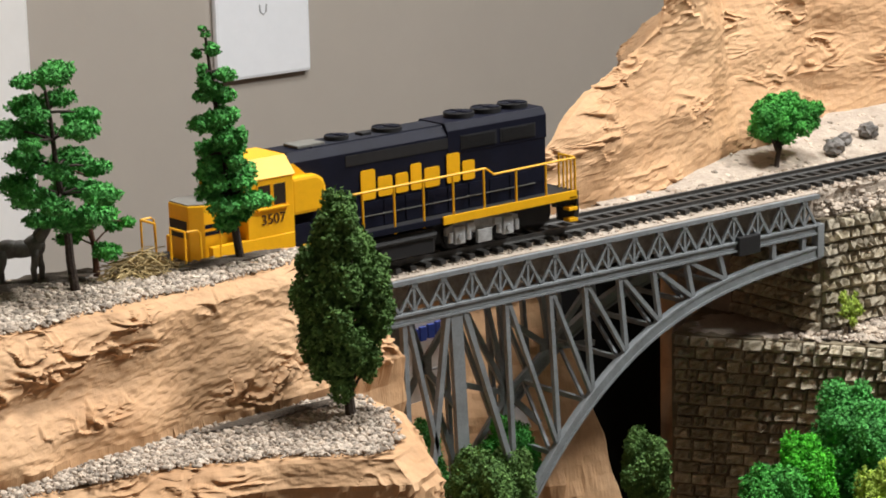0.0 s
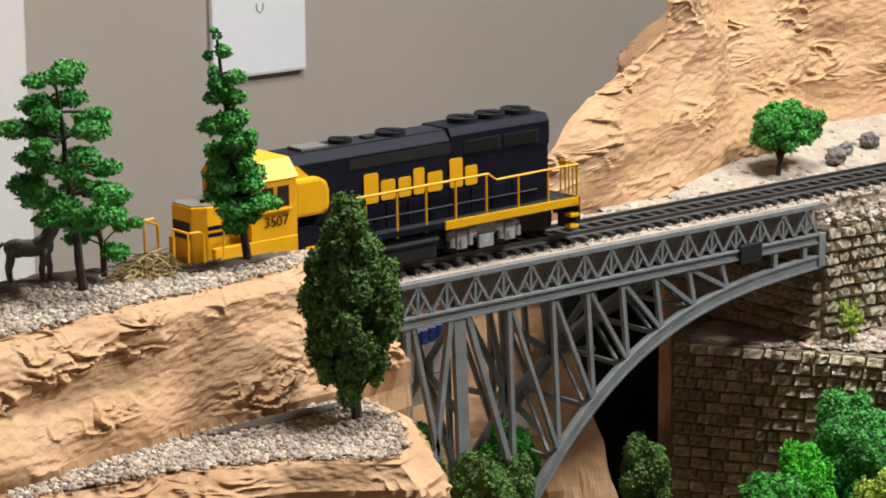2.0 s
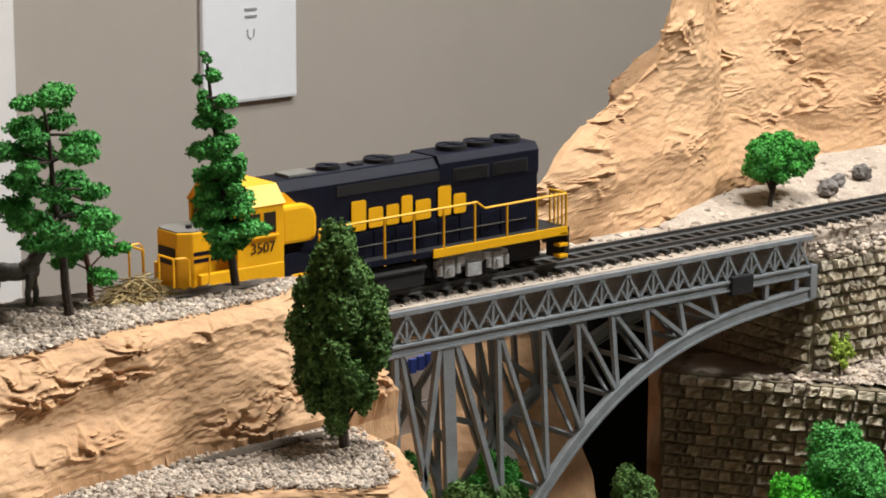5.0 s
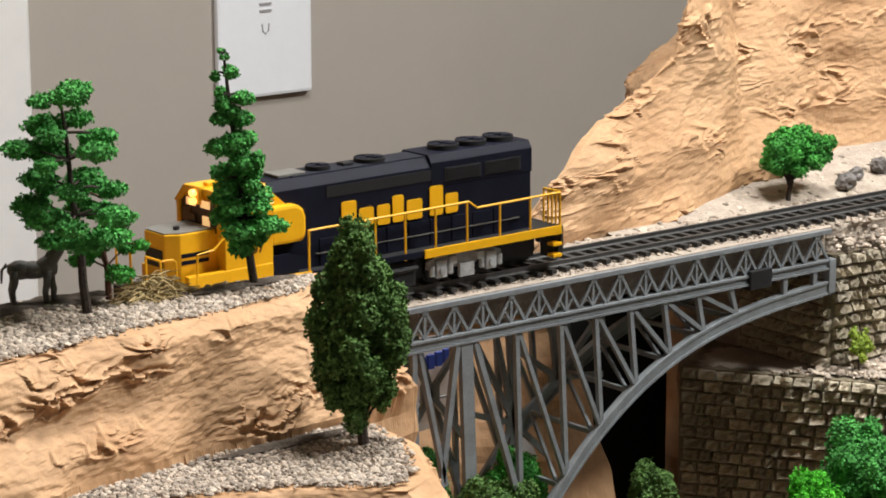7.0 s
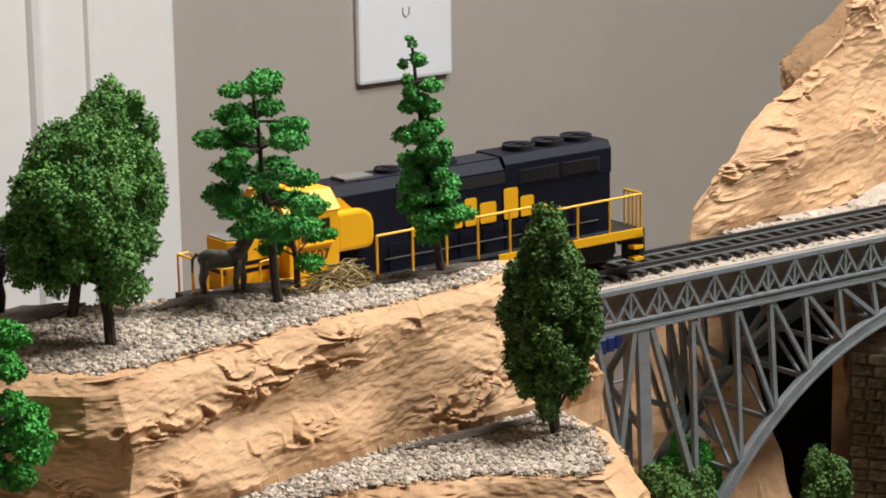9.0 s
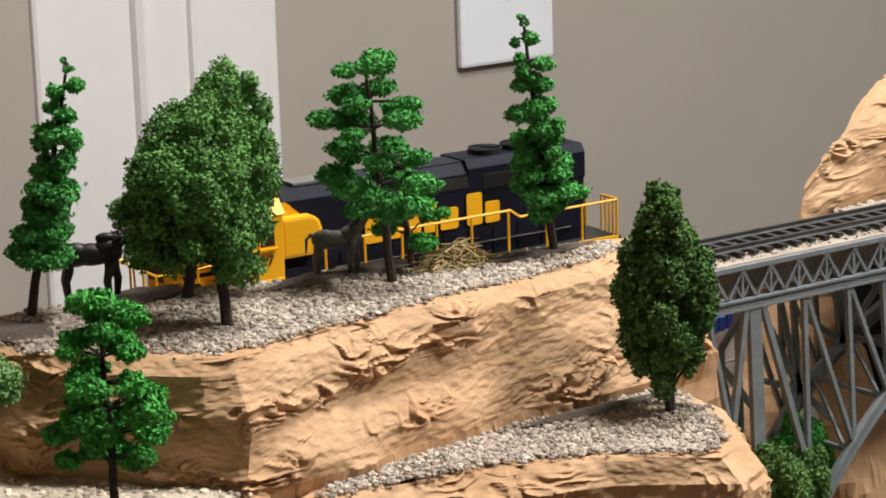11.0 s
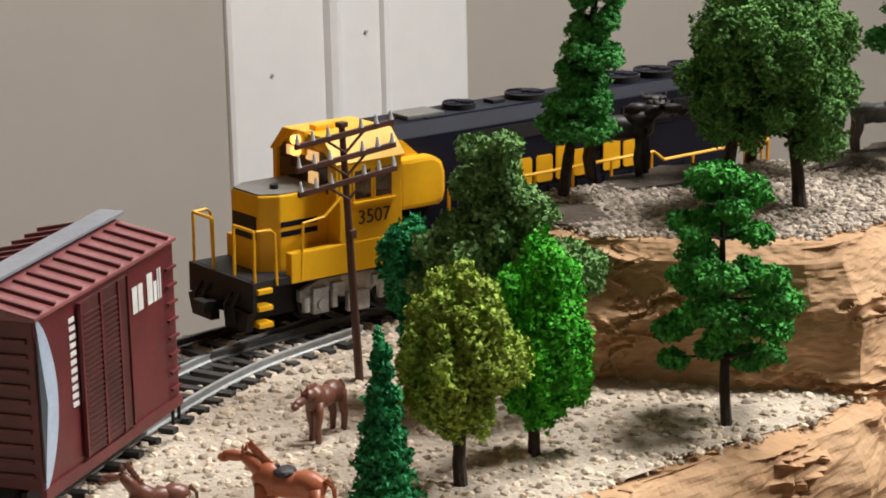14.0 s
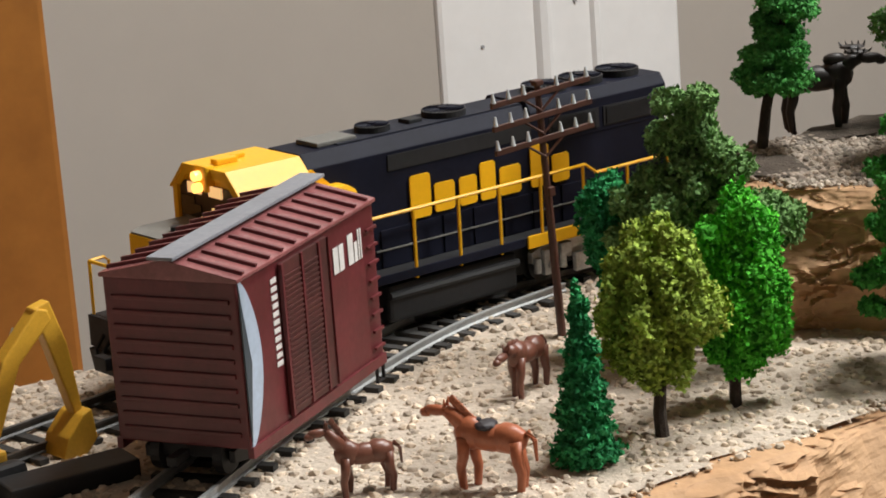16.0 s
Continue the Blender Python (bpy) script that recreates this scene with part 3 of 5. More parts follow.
def stone_wall(name, label, a, b, z0, z1, rows_at, thick_poly, length=0.0092, high=0.0058, seed=1):
    """A masonry face from a to b with single uneven stones set proud of dark joints."""
    t = thing(name, label, "stone wall", kind="structure")
    bm = bmesh.new()
    prism(bm, thick_poly, "z", z0, z1)
    part("core", bm, MORTAR, t, "dark mortar core")
    rnd = random.Random(seed)
    kinds = []
    for k in range(7):
        bm = bmesh.new()
        w, h, d = length * 0.49 * rnd.uniform(0.88, 1.03), high * 0.48, 0.0020
        us, vs = (-1.0, -0.8, -0.25, 0.3, 0.82, 1.0), (-1.0, -0.72, 0.05, 0.72, 1.0)
        net = [[bm.verts.new((w * (u + rnd.uniform(-.07, .07)), 0.001 if abs(u) == 1.0 or abs(v) == 1.0 else -d * rnd.uniform(0.35, 1.25) * (1.25 - 0.45 * v),
                              h * (v + rnd.uniform(-.07, .07)))) for u in us] for v in vs]
        for lo, hi in zip(net, net[1:]):
            for i in range(len(us) - 1):
                bm.faces.new((lo[i], lo[i + 1], hi[i + 1], hi[i]))
        bmesh.ops.recalc_face_normals(bm, faces=bm.faces)
        me = bpy.data.meshes.new("stone")
        bm.to_mesh(me)
        bm.free()
        me.materials.append(STONE)
        kinds.append(me)
    ax, ay = a
    dx, dy = b[0] - ax, b[1] - ay
    run, turn = math.hypot(dx, dy), math.degrees(math.atan2(dy, dx))
    for r in range(rows_at):
        z = z1 - high * (r + 0.5)
        if z - high / 2 < z0:
            break
        s = length * rnd.uniform(0.0, 0.3)
        while s < run - length * 0.6:
            wide = length * rnd.choice((0.62, 0.8, 1.0, 1.0, 1.25))
            s += wide * 0.5
            k = min(1.0, s / run)
            ob = new("stone", rnd.choice(kinds))
            ob.parent = t
            ob.matrix_basis = pose(ax + dx * k, ay + dy * k, z, rnd.uniform(-26, -3), rnd.uniform(-3, 3), turn + rnd.uniform(-5, 5)) @ Matrix.Diagonal((wide / length, rnd.uniform(0.8, 1.6), rnd.uniform(0.86, 1.08), 1.0))
            s += wide * 0.5
    return t


def straw_pile():
    """A heap of dry brush made of many thin stalks."""
    rnd = random.Random(5)
    t = thing("brush_pile", "pile of dry tan straw brush on the mesa", "brush")
    bm = bmesh.new()
    for k in range(260):
        a, r = rnd.uniform(0, 6.28), rnd.random() ** 0.5
        x, y = -0.073 + 0.0135 * r * math.cos(a), -0.062 + 0.008 * r * math.sin(a)
        z = 0.0415 + 0.0085 * (1 - r * r) * rnd.random()
        d, e = rnd.uniform(0, 6.28), rnd.uniform(0.003, 0.0075)
        dz = rnd.uniform(-.001, .0025)
        tube(bm, [(x - e * math.cos(d), y - e * math.sin(d), max(0.041, z - dz)), (x, y, z + rnd.uniform(0, .0015)), (x + e * math.cos(d), y + e * math.sin(d), max(0.041, z + dz - 0.001))], 0.00022, sides=3)
    part("straw_mound", bm, STRAW, t)


straw_pile()


def boulder(x, y, z, r, seed):
    t = thing("boulder", "small grey boulder resting on the gravel", "rock", group="boulders on the bank")
    bm = bmesh.new()
    blob(bm, (x, y, z + r * 0.6), (r, r * 0.8, r * 0.75), 0.5, seed, 3)
    part("stone_body", bm, ROCK_GREY, t)


boulder(0.4145, 0.056, 0.002, 0.0058, 2)
boulder(0.432, 0.066, 0.003, 0.0045, 5)
boulder(0.452, 0.068, 0.004, 0.0055, 9)


# ---- track and bridge ----
TRACK_Y, RAIL_TOP = 0.0218, 0.005


def track(name, label, points, steel=STEEL):
    """Flexible track along points: two rails and single ties."""
    t = thing(name, label, "railway track", kind="structure")
    pts = [Vector((x, y, 0)) for x, y in points]
    fine = []
    for p, q in zip(pts, pts[1:]):
        n = max(1, int((q - p).length / 0.004))
        fine += [p.lerp(q, k / n) for k in range(n)]
    fine.append(pts[-1])
    nrm = []
    for i in range(len(fine)):
        d = (fine[min(i + 1, len(fine) - 1)] - fine[max(i - 1, 0)]).normalized()
        nrm.append(Vector((-d.y, d.x, 0)))
    section = ((-0.0009, 0.0022), (0.0009, 0.0022), (0.0009, 0.0027), (0.0003, 0.0031), (0.0003, 0.0042), (0.0006, 0.0044), (0.0006, 0.0050), (-0.0006, 0.0050), (-0.0006, 0.0044), (-0.0003, 0.0042), (-0.0003, 0.0031), (-0.0009, 0.0027))
    for side in (-1, 1):
        bm = bmesh.new()
        rings = [[bm.verts.new(p + n * (side * 0.0087 + u) + Vector((0, 0, v))) for u, v in section] for p, n in zip(fine, nrm)]
        for a, b in zip(rings, rings[1:]):
            for k in range(len(section)):
                bm.faces.new((a[k], a[(k + 1) % 12], b[(k + 1) % 12], b[k]))
        bmesh.ops.recalc_face_normals(bm, faces=bm.faces)
        part("rail", bm, steel, t)
    bm = bmesh.new()
    box(bm, -0.00145, 0.00145, -0.0142, 0.0142, 0.0004, 0.0022)
    me = bpy.data.meshes.new("tie")
    bm.to_mesh(me)
    bm.free()
    me.materials.append(TIE)
    run = 0.0
    for i in range(1, len(fine)):
        run += (fine[i] - fine[i - 1]).length
        if run >= 0.0064:
            run = 0.0
            ob = new("tie", me)
            ob.parent = t
            ob.matrix_basis = pose(fine[i].x, fine[i].y, 0.0005, 0, 0, math.degrees(math.atan2(nrm[i].y, nrm[i].x)) - 90)
    return t


def ease(points, steps=6):
    """A smooth line through points."""
    out = []
    p = [points[0]] + list(points) + [points[-1]]
    for i in range(1, len(p) - 2):
        for k in range(steps):
            t = k / steps
            out.append(tuple(0.5 * (2 * p[i][c] + (p[i + 1][c] - p[i - 1][c]) * t + (2 * p[i - 1][c] - 5 * p[i][c] + 4 * p[i + 1][c] - p[i + 2][c]) * t * t
                                    + (3 * p[i][c] - p[i - 1][c] - 3 * p[i + 1][c] + p[i + 2][c]) * t ** 3) for c in (0, 1)))
    return out + [points[-1]]


MAIN_LINE = [(0.90, TRACK_Y), (0.30, TRACK_Y)] + ease([(0.06, TRACK_Y), (0.0, TRACK_Y), (-0.06, 0.0235), (-0.12, 0.0268), (-0.17, 0.0286), (-0.22, 0.0276), (-0.27, 0.0240),
                                                       (-0.32, 0.0182), (-0.37, 0.0090), (-0.42, -0.0030), (-0.50, -0.026), (-0.60, -0.058), (-0.72, -0.100)])
track("main_track", "model railway track with grey rails and black ties", MAIN_LINE, RAIL_SIDE)
track("siding_track", "curved siding with grey rails and black ties", ease([(-0.275, 0.0125), (-0.315, 0.0025), (-0.352, -0.0153), (-0.4013, -0.0473), (-0.455, -0.088), (-0.52, -0.140)]))
pebbles("ballast", "pale grey ballast along the track", [(0.90, 0.0405), (0.90, 0.0035), (-0.60, 0.0035), (-0.60, 0.0405)], lambda x, y: 0.0004, 9000, (0.0004, 0.0012), GRAVEL, 15)


def arch_z(x):
    """Height of the arch rib along the span."""
    k = max(0.0, min(1.1, (0.343 - x) / 0.192))
    return -0.0255 - 0.012 * k - 0.083 * k ** 3.2


def bridge():
    t = thing("arch_bridge", "grey-painted steel truss arch bridge carrying the track", "bridge", kind="structure")
    part("deck", boxes((0.024, 0.3455, 0.0015, 0.0425, -0.0030, 0.0002)), GRIT, t, "pale gritty deck")
    part("deck_beam", boxes((0.024, 0.3455, 0.006, 0.010, -0.014, -0.0032), (0.024, 0.3455, 0.034, 0.038, -0.014, -0.0032)), GRIT, t, "gritty grey stringers under the deck")
    nodes = [0.1476, 0.1728, 0.1932, 0.2140, 0.2347, 0.2556, 0.2765]
    for y in (0.0, 0.044):
        bm = bmesh.new()
        box(bm, 0.060, 0.3425, y - 0.0013, y + 0.0013, -0.0022, -0.0002)
        part("top_chord", bm, BRIDGE, t)
        bm = bmesh.new()
        box(bm, 0.060, 0.3425, y - 0.0018, y + 0.0018, -0.0155, -0.0145)
        box(bm, 0.060, 0.3425, y - 0.0009, y + 0.0009, -0.0182, -0.0157)
        box(bm, 0.060, 0.3425, y - 0.0018, y + 0.0018, -0.0194, -0.0184)
        part("bottom_chord", bm, BRIDGE, t)
        for k in range(17):
            x, h = 0.0740 + 0.0157 * k, 0.00785
            bm = bmesh.new()
            bar(bm, (x, y, -0.0145), (x + h, y, -0.0022), 0.0013, 0.0011)
            bar(bm, (x + 2 * h, y, -0.0145), (x + h, y, -0.0022), 0.0013, 0.0011)
            bar(bm, (x + h, y, -0.0145), (x + h, y, -0.0022), 0.0013, 0.0010)
            box(bm, x + h - 0.0016, x + h + 0.0016, y - 0.0009, y + 0.0009, -0.0040, -0.0021)
            bar(bm, (x + h * 0.5, y, -0.0083), (x + h, y, -0.0145), 0.0009, 0.0009)
            bar(bm, (x + h * 1.5, y, -0.0083), (x + h, y, -0.0145), 0.0009, 0.0009)
            part("lattice_panel", bm, BRIDGE, t)
        ribs = [0.343 - 0.204 * k / 44 for k in range(45)]
        bm = bmesh.new()
        for dz, w in ((0.0, 0.0046), (-0.0030, 0.0030), (-0.0054, 0.0046)):
            for a, b in zip(ribs, ribs[1:]):
                bar(bm, (a, y, arch_z(a) + dz), (b, y, arch_z(b) + dz), 0.0012 if w > 0.004 else 0.0046, w * 0.8)
        part("arch_rib", bm, BRIDGE, t)
        for k, x in enumerate(nodes):
            bm = bmesh.new()
            bar(bm, (x, y, -0.0194), (x + 0.0040, y, arch_z(x + 0.0040)), 0.0022, 0.0022)
            part("post", bm, BRIDGE, t)
            if k + 1 < len(nodes):
                nx = nodes[k + 1] + 0.0030
                bm = bmesh.new()
                bar(bm, (x + 0.0015, y, -0.0194), (nx, y, arch_z(nx) + 0.001), 0.0019, 0.0020)
                part("diagonal", bm, BRIDGE, t)
        # the tower at the mesa's end: a heavy post, its raking legs and a light post beyond
        for name, a, b, w in (("tower_post", (0.1195, -0.0194), (0.1270, -0.2040), 0.0062), ("tower_leg", (0.1150, -0.0194), (0.1010, -0.1150), 0.0026),
                              ("tower_leg", (0.1245, -0.0194), (0.1530, -0.1050), 0.0026), ("outer_post", (0.0915, -0.0194), (0.0960, -0.2040), 0.0024),
                              ("outer_leg", (0.0945, -0.0194), (0.1085, -0.0800), 0.0020)):
            bm = bmesh.new()
            bar(bm, (a[0], y, a[1]), (b[0], y, b[1]), w, 0.0026)
            part(name, bm, BRIDGE, t)
        part("end_box", boxes((0.287, 0.301, y - 0.003, y + 0.003, -0.0215, -0.0125), bevel=0.0005), BLACK if y == 0 else BRIDGE, t, "dark bearing box")
        for x in (0.312, 0.332):
            bm = bmesh.new()
            bar(bm, (x, y, -0.0194), (x, y, arch_z(x)), 0.0026, 0.0022)
            part("end_post", bm, BRIDGE, t)
        bm = bmesh.new()
        box(bm, 0.3405, 0.3450, y - 0.0022, y + 0.0022, -0.0310, -0.0145, bevel=0.0004)
        part("end_bearing", bm, BRIDGE, t)
    for k, x in enumerate(nodes):
        zb = arch_z(x)
        bm = bmesh.new()
        bar(bm, (x, 0.001, -0.0175), (x, 0.043, -0.0175), 0.0022, 0.0018)
        part("cross_beam", bm, BRIDGE, t)
        bm = bmesh.new()
        bar(bm, (x, 0.001, zb), (x, 0.043, zb), 0.0020, 0.0020)
        if k + 1 < len(nodes):
            bar(bm, (x, 0.001, zb), (nodes[k + 1], 0.043, arch_z(nodes[k + 1])), 0.0014, 0.0014)
        part("lateral_brace", bm, BRIDGE, t)
    # star bracing between the trusses, meeting at riveted plates
    for cx, cz, ends in ((0.179, -0.074, ((0.150, -0.022), (0.165, -0.021), (0.1745, -0.021), (0.150, -0.064), (0.150, -0.106), (0.170, -0.112), (0.198, -0.092))),
                         (0.2045, -0.057, ((0.179, -0.074), (0.1990, -0.021), (0.2060, -0.021), (0.180, -0.040), (0.228, -0.034), (0.232, -0.060))),
                         (0.1304, -0.0516, ((0.152, -0.027), (0.112, -0.078), (0.152, -0.078), (0.116, -0.022)))):
        bm = bmesh.new()
        box(bm, cx - 0.0050, cx + 0.0050, 0.0368, 0.0384, cz - 0.0045, cz + 0.0045, bevel=0.0004)
        plate = part("gusset_plate", bm, BRIDGE, t, "riveted plate where the braces meet")
        for ex, ez in ends:
            bm = bmesh.new()
            bar(bm, (cx, 0.0376, cz), (ex, 0.0376, ez), 0.0027, 0.0020)
            part("star_brace", bm, BRIDGE, plate)
    return t


bridge()


def paper(name, label, corners, mat):
    t = thing(name, label, "paper")
    bm = bmesh.new()
    vs = [bm.verts.new(c) for c in corners]
    f = bm.faces.new(vs)
    bmesh.ops.solidify(bm, geom=[f], thickness=0.0006)
    part("card_face", bm, mat, t)
    return t


card = paper("printed_card", "white printed card with blue bars leaning in the gorge", [(0.1425, 0.064, -0.078), (0.168, 0.064, -0.076), (0.166, 0.067, -0.036), (0.138, 0.067, -0.034)], PAPER)
bm = bmesh.new()
for k in range(4):
    box(bm, 0.1455 + k * 0.0046, 0.1488 + k * 0.0046, 0.0630, 0.0650, -0.0500 + k * 0.0006, -0.0436 + k * 0.0006)
part("print_bar", bm, BLUE_INK, card, "blue printed bars")
part("print_bar", boxes((0.145, 0.166, 0.0628, 0.0640, -0.0640, -0.0632)), SLOT, card, "thin grey printed line")
paper("paper_strip", "crumpled white paper strips lying in the gorge", [(0.186, 0.052, -0.092), (0.204, 0.050, -0.098), (0.200, 0.056, -0.082), (0.194, 0.054, -0.088)], PAPER)


# ---- locomotive ----
def text_mesh(words, size, depth):
    cu = bpy.data.curves.new("print", "FONT")
    cu.body, cu.size, cu.extrude = words, size, depth
    cu.align_x, cu.align_y = "CENTER", "CENTER"
    ob = bpy.data.objects.new("print", cu)
    scene.collection.objects.link(ob)
    bpy.context.view_layer.update()
    me = bpy.data.meshes.new_from_object(ob.evaluated_get(bpy.context.evaluated_depsgraph_get()))
    bpy.data.objects.remove(ob)
    return me


def locomotive():
    t = thing("diesel_locomotive", "yellow and dark blue model diesel locomotive with lit headlights", "locomotive")
    hw, top = 0.0105, 0.0535
    # long hood: a bevelled box with sloping roof shoulders
    bm = bmesh.new()
    prism(bm, [(-hw, 0.0145), (hw, 0.0145), (hw, 0.0495), (hw - 0.0030, top), (-hw + 0.0030, top), (-hw, 0.0495)], "x", -0.0970, 0.0400, 0.0003)
    part("long_hood", bm, NAVY, t, "dark blue long hood")
    part("roof_walk", boxes((-0.093, 0.026, -0.0068, 0.0068, top - 0.0002, top + 0.0004)), ROOF_NAVY, t, "dusty dark roof")
    # radiator section at the rear, slightly wider
    bm = bmesh.new()
    prism(bm, [(-0.0108, 0.041), (0.0108, 0.041), (0.0108, 0.0512), (0.0086, 0.0545), (-0.0086, 0.0545), (-0.0108, 0.0512)], "x", -0.0975, -0.042, 0.0003)
    part("radiator_housing", bm, NAVY, t)
    for y in (-1, 1):
        for x0, x1 in ((-0.091, -0.071), (-0.069, -0.049)):
            bm = bmesh.new()
            box(bm, x0, x1, y * 0.0109 - 0.0002, y * 0.0109 + 0.0002, 0.0425, 0.0485)
            for k in range(9):
                box(bm, x0 + 0.001, x1 - 0.001, y * 0.0112 - 0.0002, y * 0.0112 + 0.0002, 0.0430 + k * 0.0006, 0.0433 + k * 0.0006)
            part("radiator_grille", bm, BLACK, t, "black louvred grille")
        bm = bmesh.new()
        box(bm, -0.042, 0.012, y * (hw + 0.0001) - 0.0002, y * (hw + 0.0001) + 0.0002, 0.0440, 0.0485)
        part("air_grille", bm, BLACK, t)
        for k in range(9):
            x = -0.086 + k * 0.0115
            bm = bmesh.new()
            box(bm, x, x + 0.0100, y * (hw + 0.0002) - 0.0002, y * (hw + 0.0002) + 0.0002, 0.0165, 0.0275, bevel=0.0001)
            part("hood_door", bm, NAVY, t)
        bm = bmesh.new()
        box(bm, -0.09, 0.018, y * (hw + 0.0004) - 0.0003, y * (hw + 0.0004) + 0.0003, 0.0215, 0.0219)
        part("handhold_strip", bm, GREY_TOP, t, "thin grey strip")
    for x, r in ((-0.0873, 0.0068), (-0.0722, 0.0068), (-0.0571, 0.0068), (-0.0180, 0.0066), (0.0085, 0.0052)):
        zt = 0.0545 if x < -0.045 else top
        bm = bmesh.new()
        disc(bm, (x, 0, zt + 0.0010), r, "z", 0.0011, 28)
        fan = part("roof_fan", bm, BLACK, t, "round black roof fan")
        bm = bmesh.new()
        for k in range(14):
            a = k * math.pi / 14
            tube(bm, [(x - 0.93 * r * math.cos(a), -0.93 * r * math.sin(a), zt + 0.0023), (x + 0.93 * r * math.cos(a), 0.93 * r * math.sin(a), zt + 0.0023)], 0.00014, sides=4)
        disc(bm, (x, 0, zt + 0.0024), r * 0.25, "z", 0.0004, 12)
        part("fan_grille", bm, NAVY, fan)
    part("exhaust_stack", boxes((-0.008, -0.003, -0.0025, 0.0025, top, top + 0.0016), bevel=0.0003), BLACK, t)
    part("roof_hatch", boxes((0.018, 0.032, -0.0050, 0.0050, top, top + 0.0014), bevel=0.0004), GREY_TOP, t, "grey roof hatch")
    # cab
    cw = 0.0165
    bm = bmesh.new()
    prism(bm, [(-cw, 0.0145), (cw, 0.0145), (cw, 0.0470), (0.0100, 0.0535), (-0.0100, 0.0535), (-cw, 0.0470)], "x", 0.0335, 0.0562, 0.0004)
    cab = part("cab", bm, YELLOW, t, "yellow cab")
    bm = bmesh.new()
    prism(bm, [(-cw - 0.0006, 0.0468), (-0.0102, 0.0540), (0.0102, 0.0540), (cw + 0.0006, 0.0468), (cw, 0.0462), (0.0098, 0.0530), (-0.0098, 0.0530), (-cw, 0.0462)], "x", 0.0325, 0.0576, 0.0002)
    part("cab_roof", bm, YELLOW, cab, "yellow angled roof")
    part("cab_front", boxes((0.0564, 0.0568, -0.0145, 0.0145, 0.0370, 0.0490)), DARK_PRINT, cab, "dark windshield recess")
    for y in (-0.0092, 0.0092):
        part("windshield", boxes((0.0568, 0.0572, y - 0.0032, y + 0.0032, 0.0395, 0.0450), bevel=0.0001), GLASS, cab)
        part("windshield_post", boxes((0.0568, 0.0578, y * 1.5 - 0.0007, y * 1.5 + 0.0007, 0.0370, 0.0475)), YELLOW, cab)
    for y in (-0.0050, 0.0050):
        part("number_board", boxes((0.0572, 0.0579, y - 0.0030, y + 0.0030, 0.0462, 0.0492), bevel=0.0002), BOARD_GLOW, cab, "glowing number board")
        part("lit_pane", boxes((0.0572, 0.0575, y - 0.0024, y + 0.0024, 0.0385, 0.0430)), BOARD_GLOW if y > 0 else GLASS, cab, "windshield pane lit from inside")
    for z in (0.0521, 0.0488):
        bm = bmesh.new()
        disc(bm, (0.0600, 0.0, z), 0.0014, "x", 0.0010, 16)
        part("headlight", bm, LAMP_GLOW, cab, "round glowing orange headlight")
    bm = bmesh.new()
    for e in (-1, 1):
        prism(bm, [(e * 0.0143, 0.0362), (e * 0.0162, 0.0362), (e * 0.0162, 0.0468), (e * 0.0100, 0.0530), (e * 0.0030, 0.0530), (e * 0.0030, 0.0508), (e * 0.0092, 0.0508), (e * 0.0143, 0.0458)], "x", 0.0562, 0.0572, 0.0001)
    part("front_frame", bm, YELLOW, cab, "yellow rim round the windshields")
    part("headlight_housing", boxes((0.0557, 0.0590, -0.0030, 0.0030, 0.0475, 0.0548), bevel=0.0006), YELLOW, cab)
    part("roof_horn", boxes((0.047, 0.054, -0.0016, 0.0016, 0.0540, 0.0556), (0.042, 0.046, -0.004, -0.002, 0.0540, 0.0552), bevel=0.0004), YELLOW, cab)
    for y in (-1, 1):
        for x0, x1 in ((0.0375, 0.0435), (0.0450, 0.0510)):
            win = part("cab_window", boxes((x0, x1, y * cw - 0.0002, y * cw + 0.0002, 0.0355, 0.0440), bevel=0.0001), GLASS, cab, "dark side window")
            part("window_frame", boxes((x0 - 0.0005, x0, y * cw - 0.0004, y * cw + 0.0004, 0.0350, 0.0445), (x1, x1 + 0.0005, y * cw - 0.0004, y * cw + 0.0004, 0.0350, 0.0445)), YELLOW, win)
        part("window_sill", boxes((0.0365, 0.0520, y * (cw + 0.0006) - 0.0008, y * (cw + 0.0006) + 0.0008, 0.0340, 0.0349), bevel=0.0002), YELLOW, cab)
        # bulging air box behind the cab and its yellow to blue change
        bm = bmesh.new()
        prism(bm, [(0.0185, 0.0290), (0.0334, 0.0290), (0.0334, 0.0445), (0.0205, 0.0445), (0.0172, 0.0425), (0.0160, 0.0390), (0.0160, 0.0330), (0.0168, 0.0300)], "y", y * 0.0098, y * 0.0152, 0.0014)
        part("air_box", bm, YELLOW, t, "yellow bulged air box")
        bm = bmesh.new()
        prism(bm, [(0.0215, 0.0430), (0.0336, 0.0430), (0.0336, 0.0495), (0.0290, 0.0495)], "y", y * 0.0104, y * 0.0109)
        part("yellow_curve", bm, YELLOW, t, "yellow curved paint panel")
        bm = bmesh.new()
        prism(bm, [(0.0336, 0.0146), (0.0260, 0.0146), (0.0215, 0.0165), (0.0200, 0.0205), (0.0215, 0.0240), (0.0260, 0.0255), (0.0336, 0.0255)], "y", y * 0.0162, y * 0.0166)
        part("blue_curve", bm, NAVY, t, "dark blue rounded paint panel")
    me = text_mesh("3507", 0.0060, 0.0001)
    me.materials.append(DARK_PRINT)
    num = new("road_number", me)
    num.parent = cab
    num.matrix_basis = pose(0.0440, cw + 0.0003, 0.0298, 90, 0, 180)
    num = new("road_number", me)
    num.parent = cab
    num.matrix_basis = pose(0.0440, -cw - 0.0003, 0.0298, 90, 0, 0)
    # nose
    bm = bmesh.new()
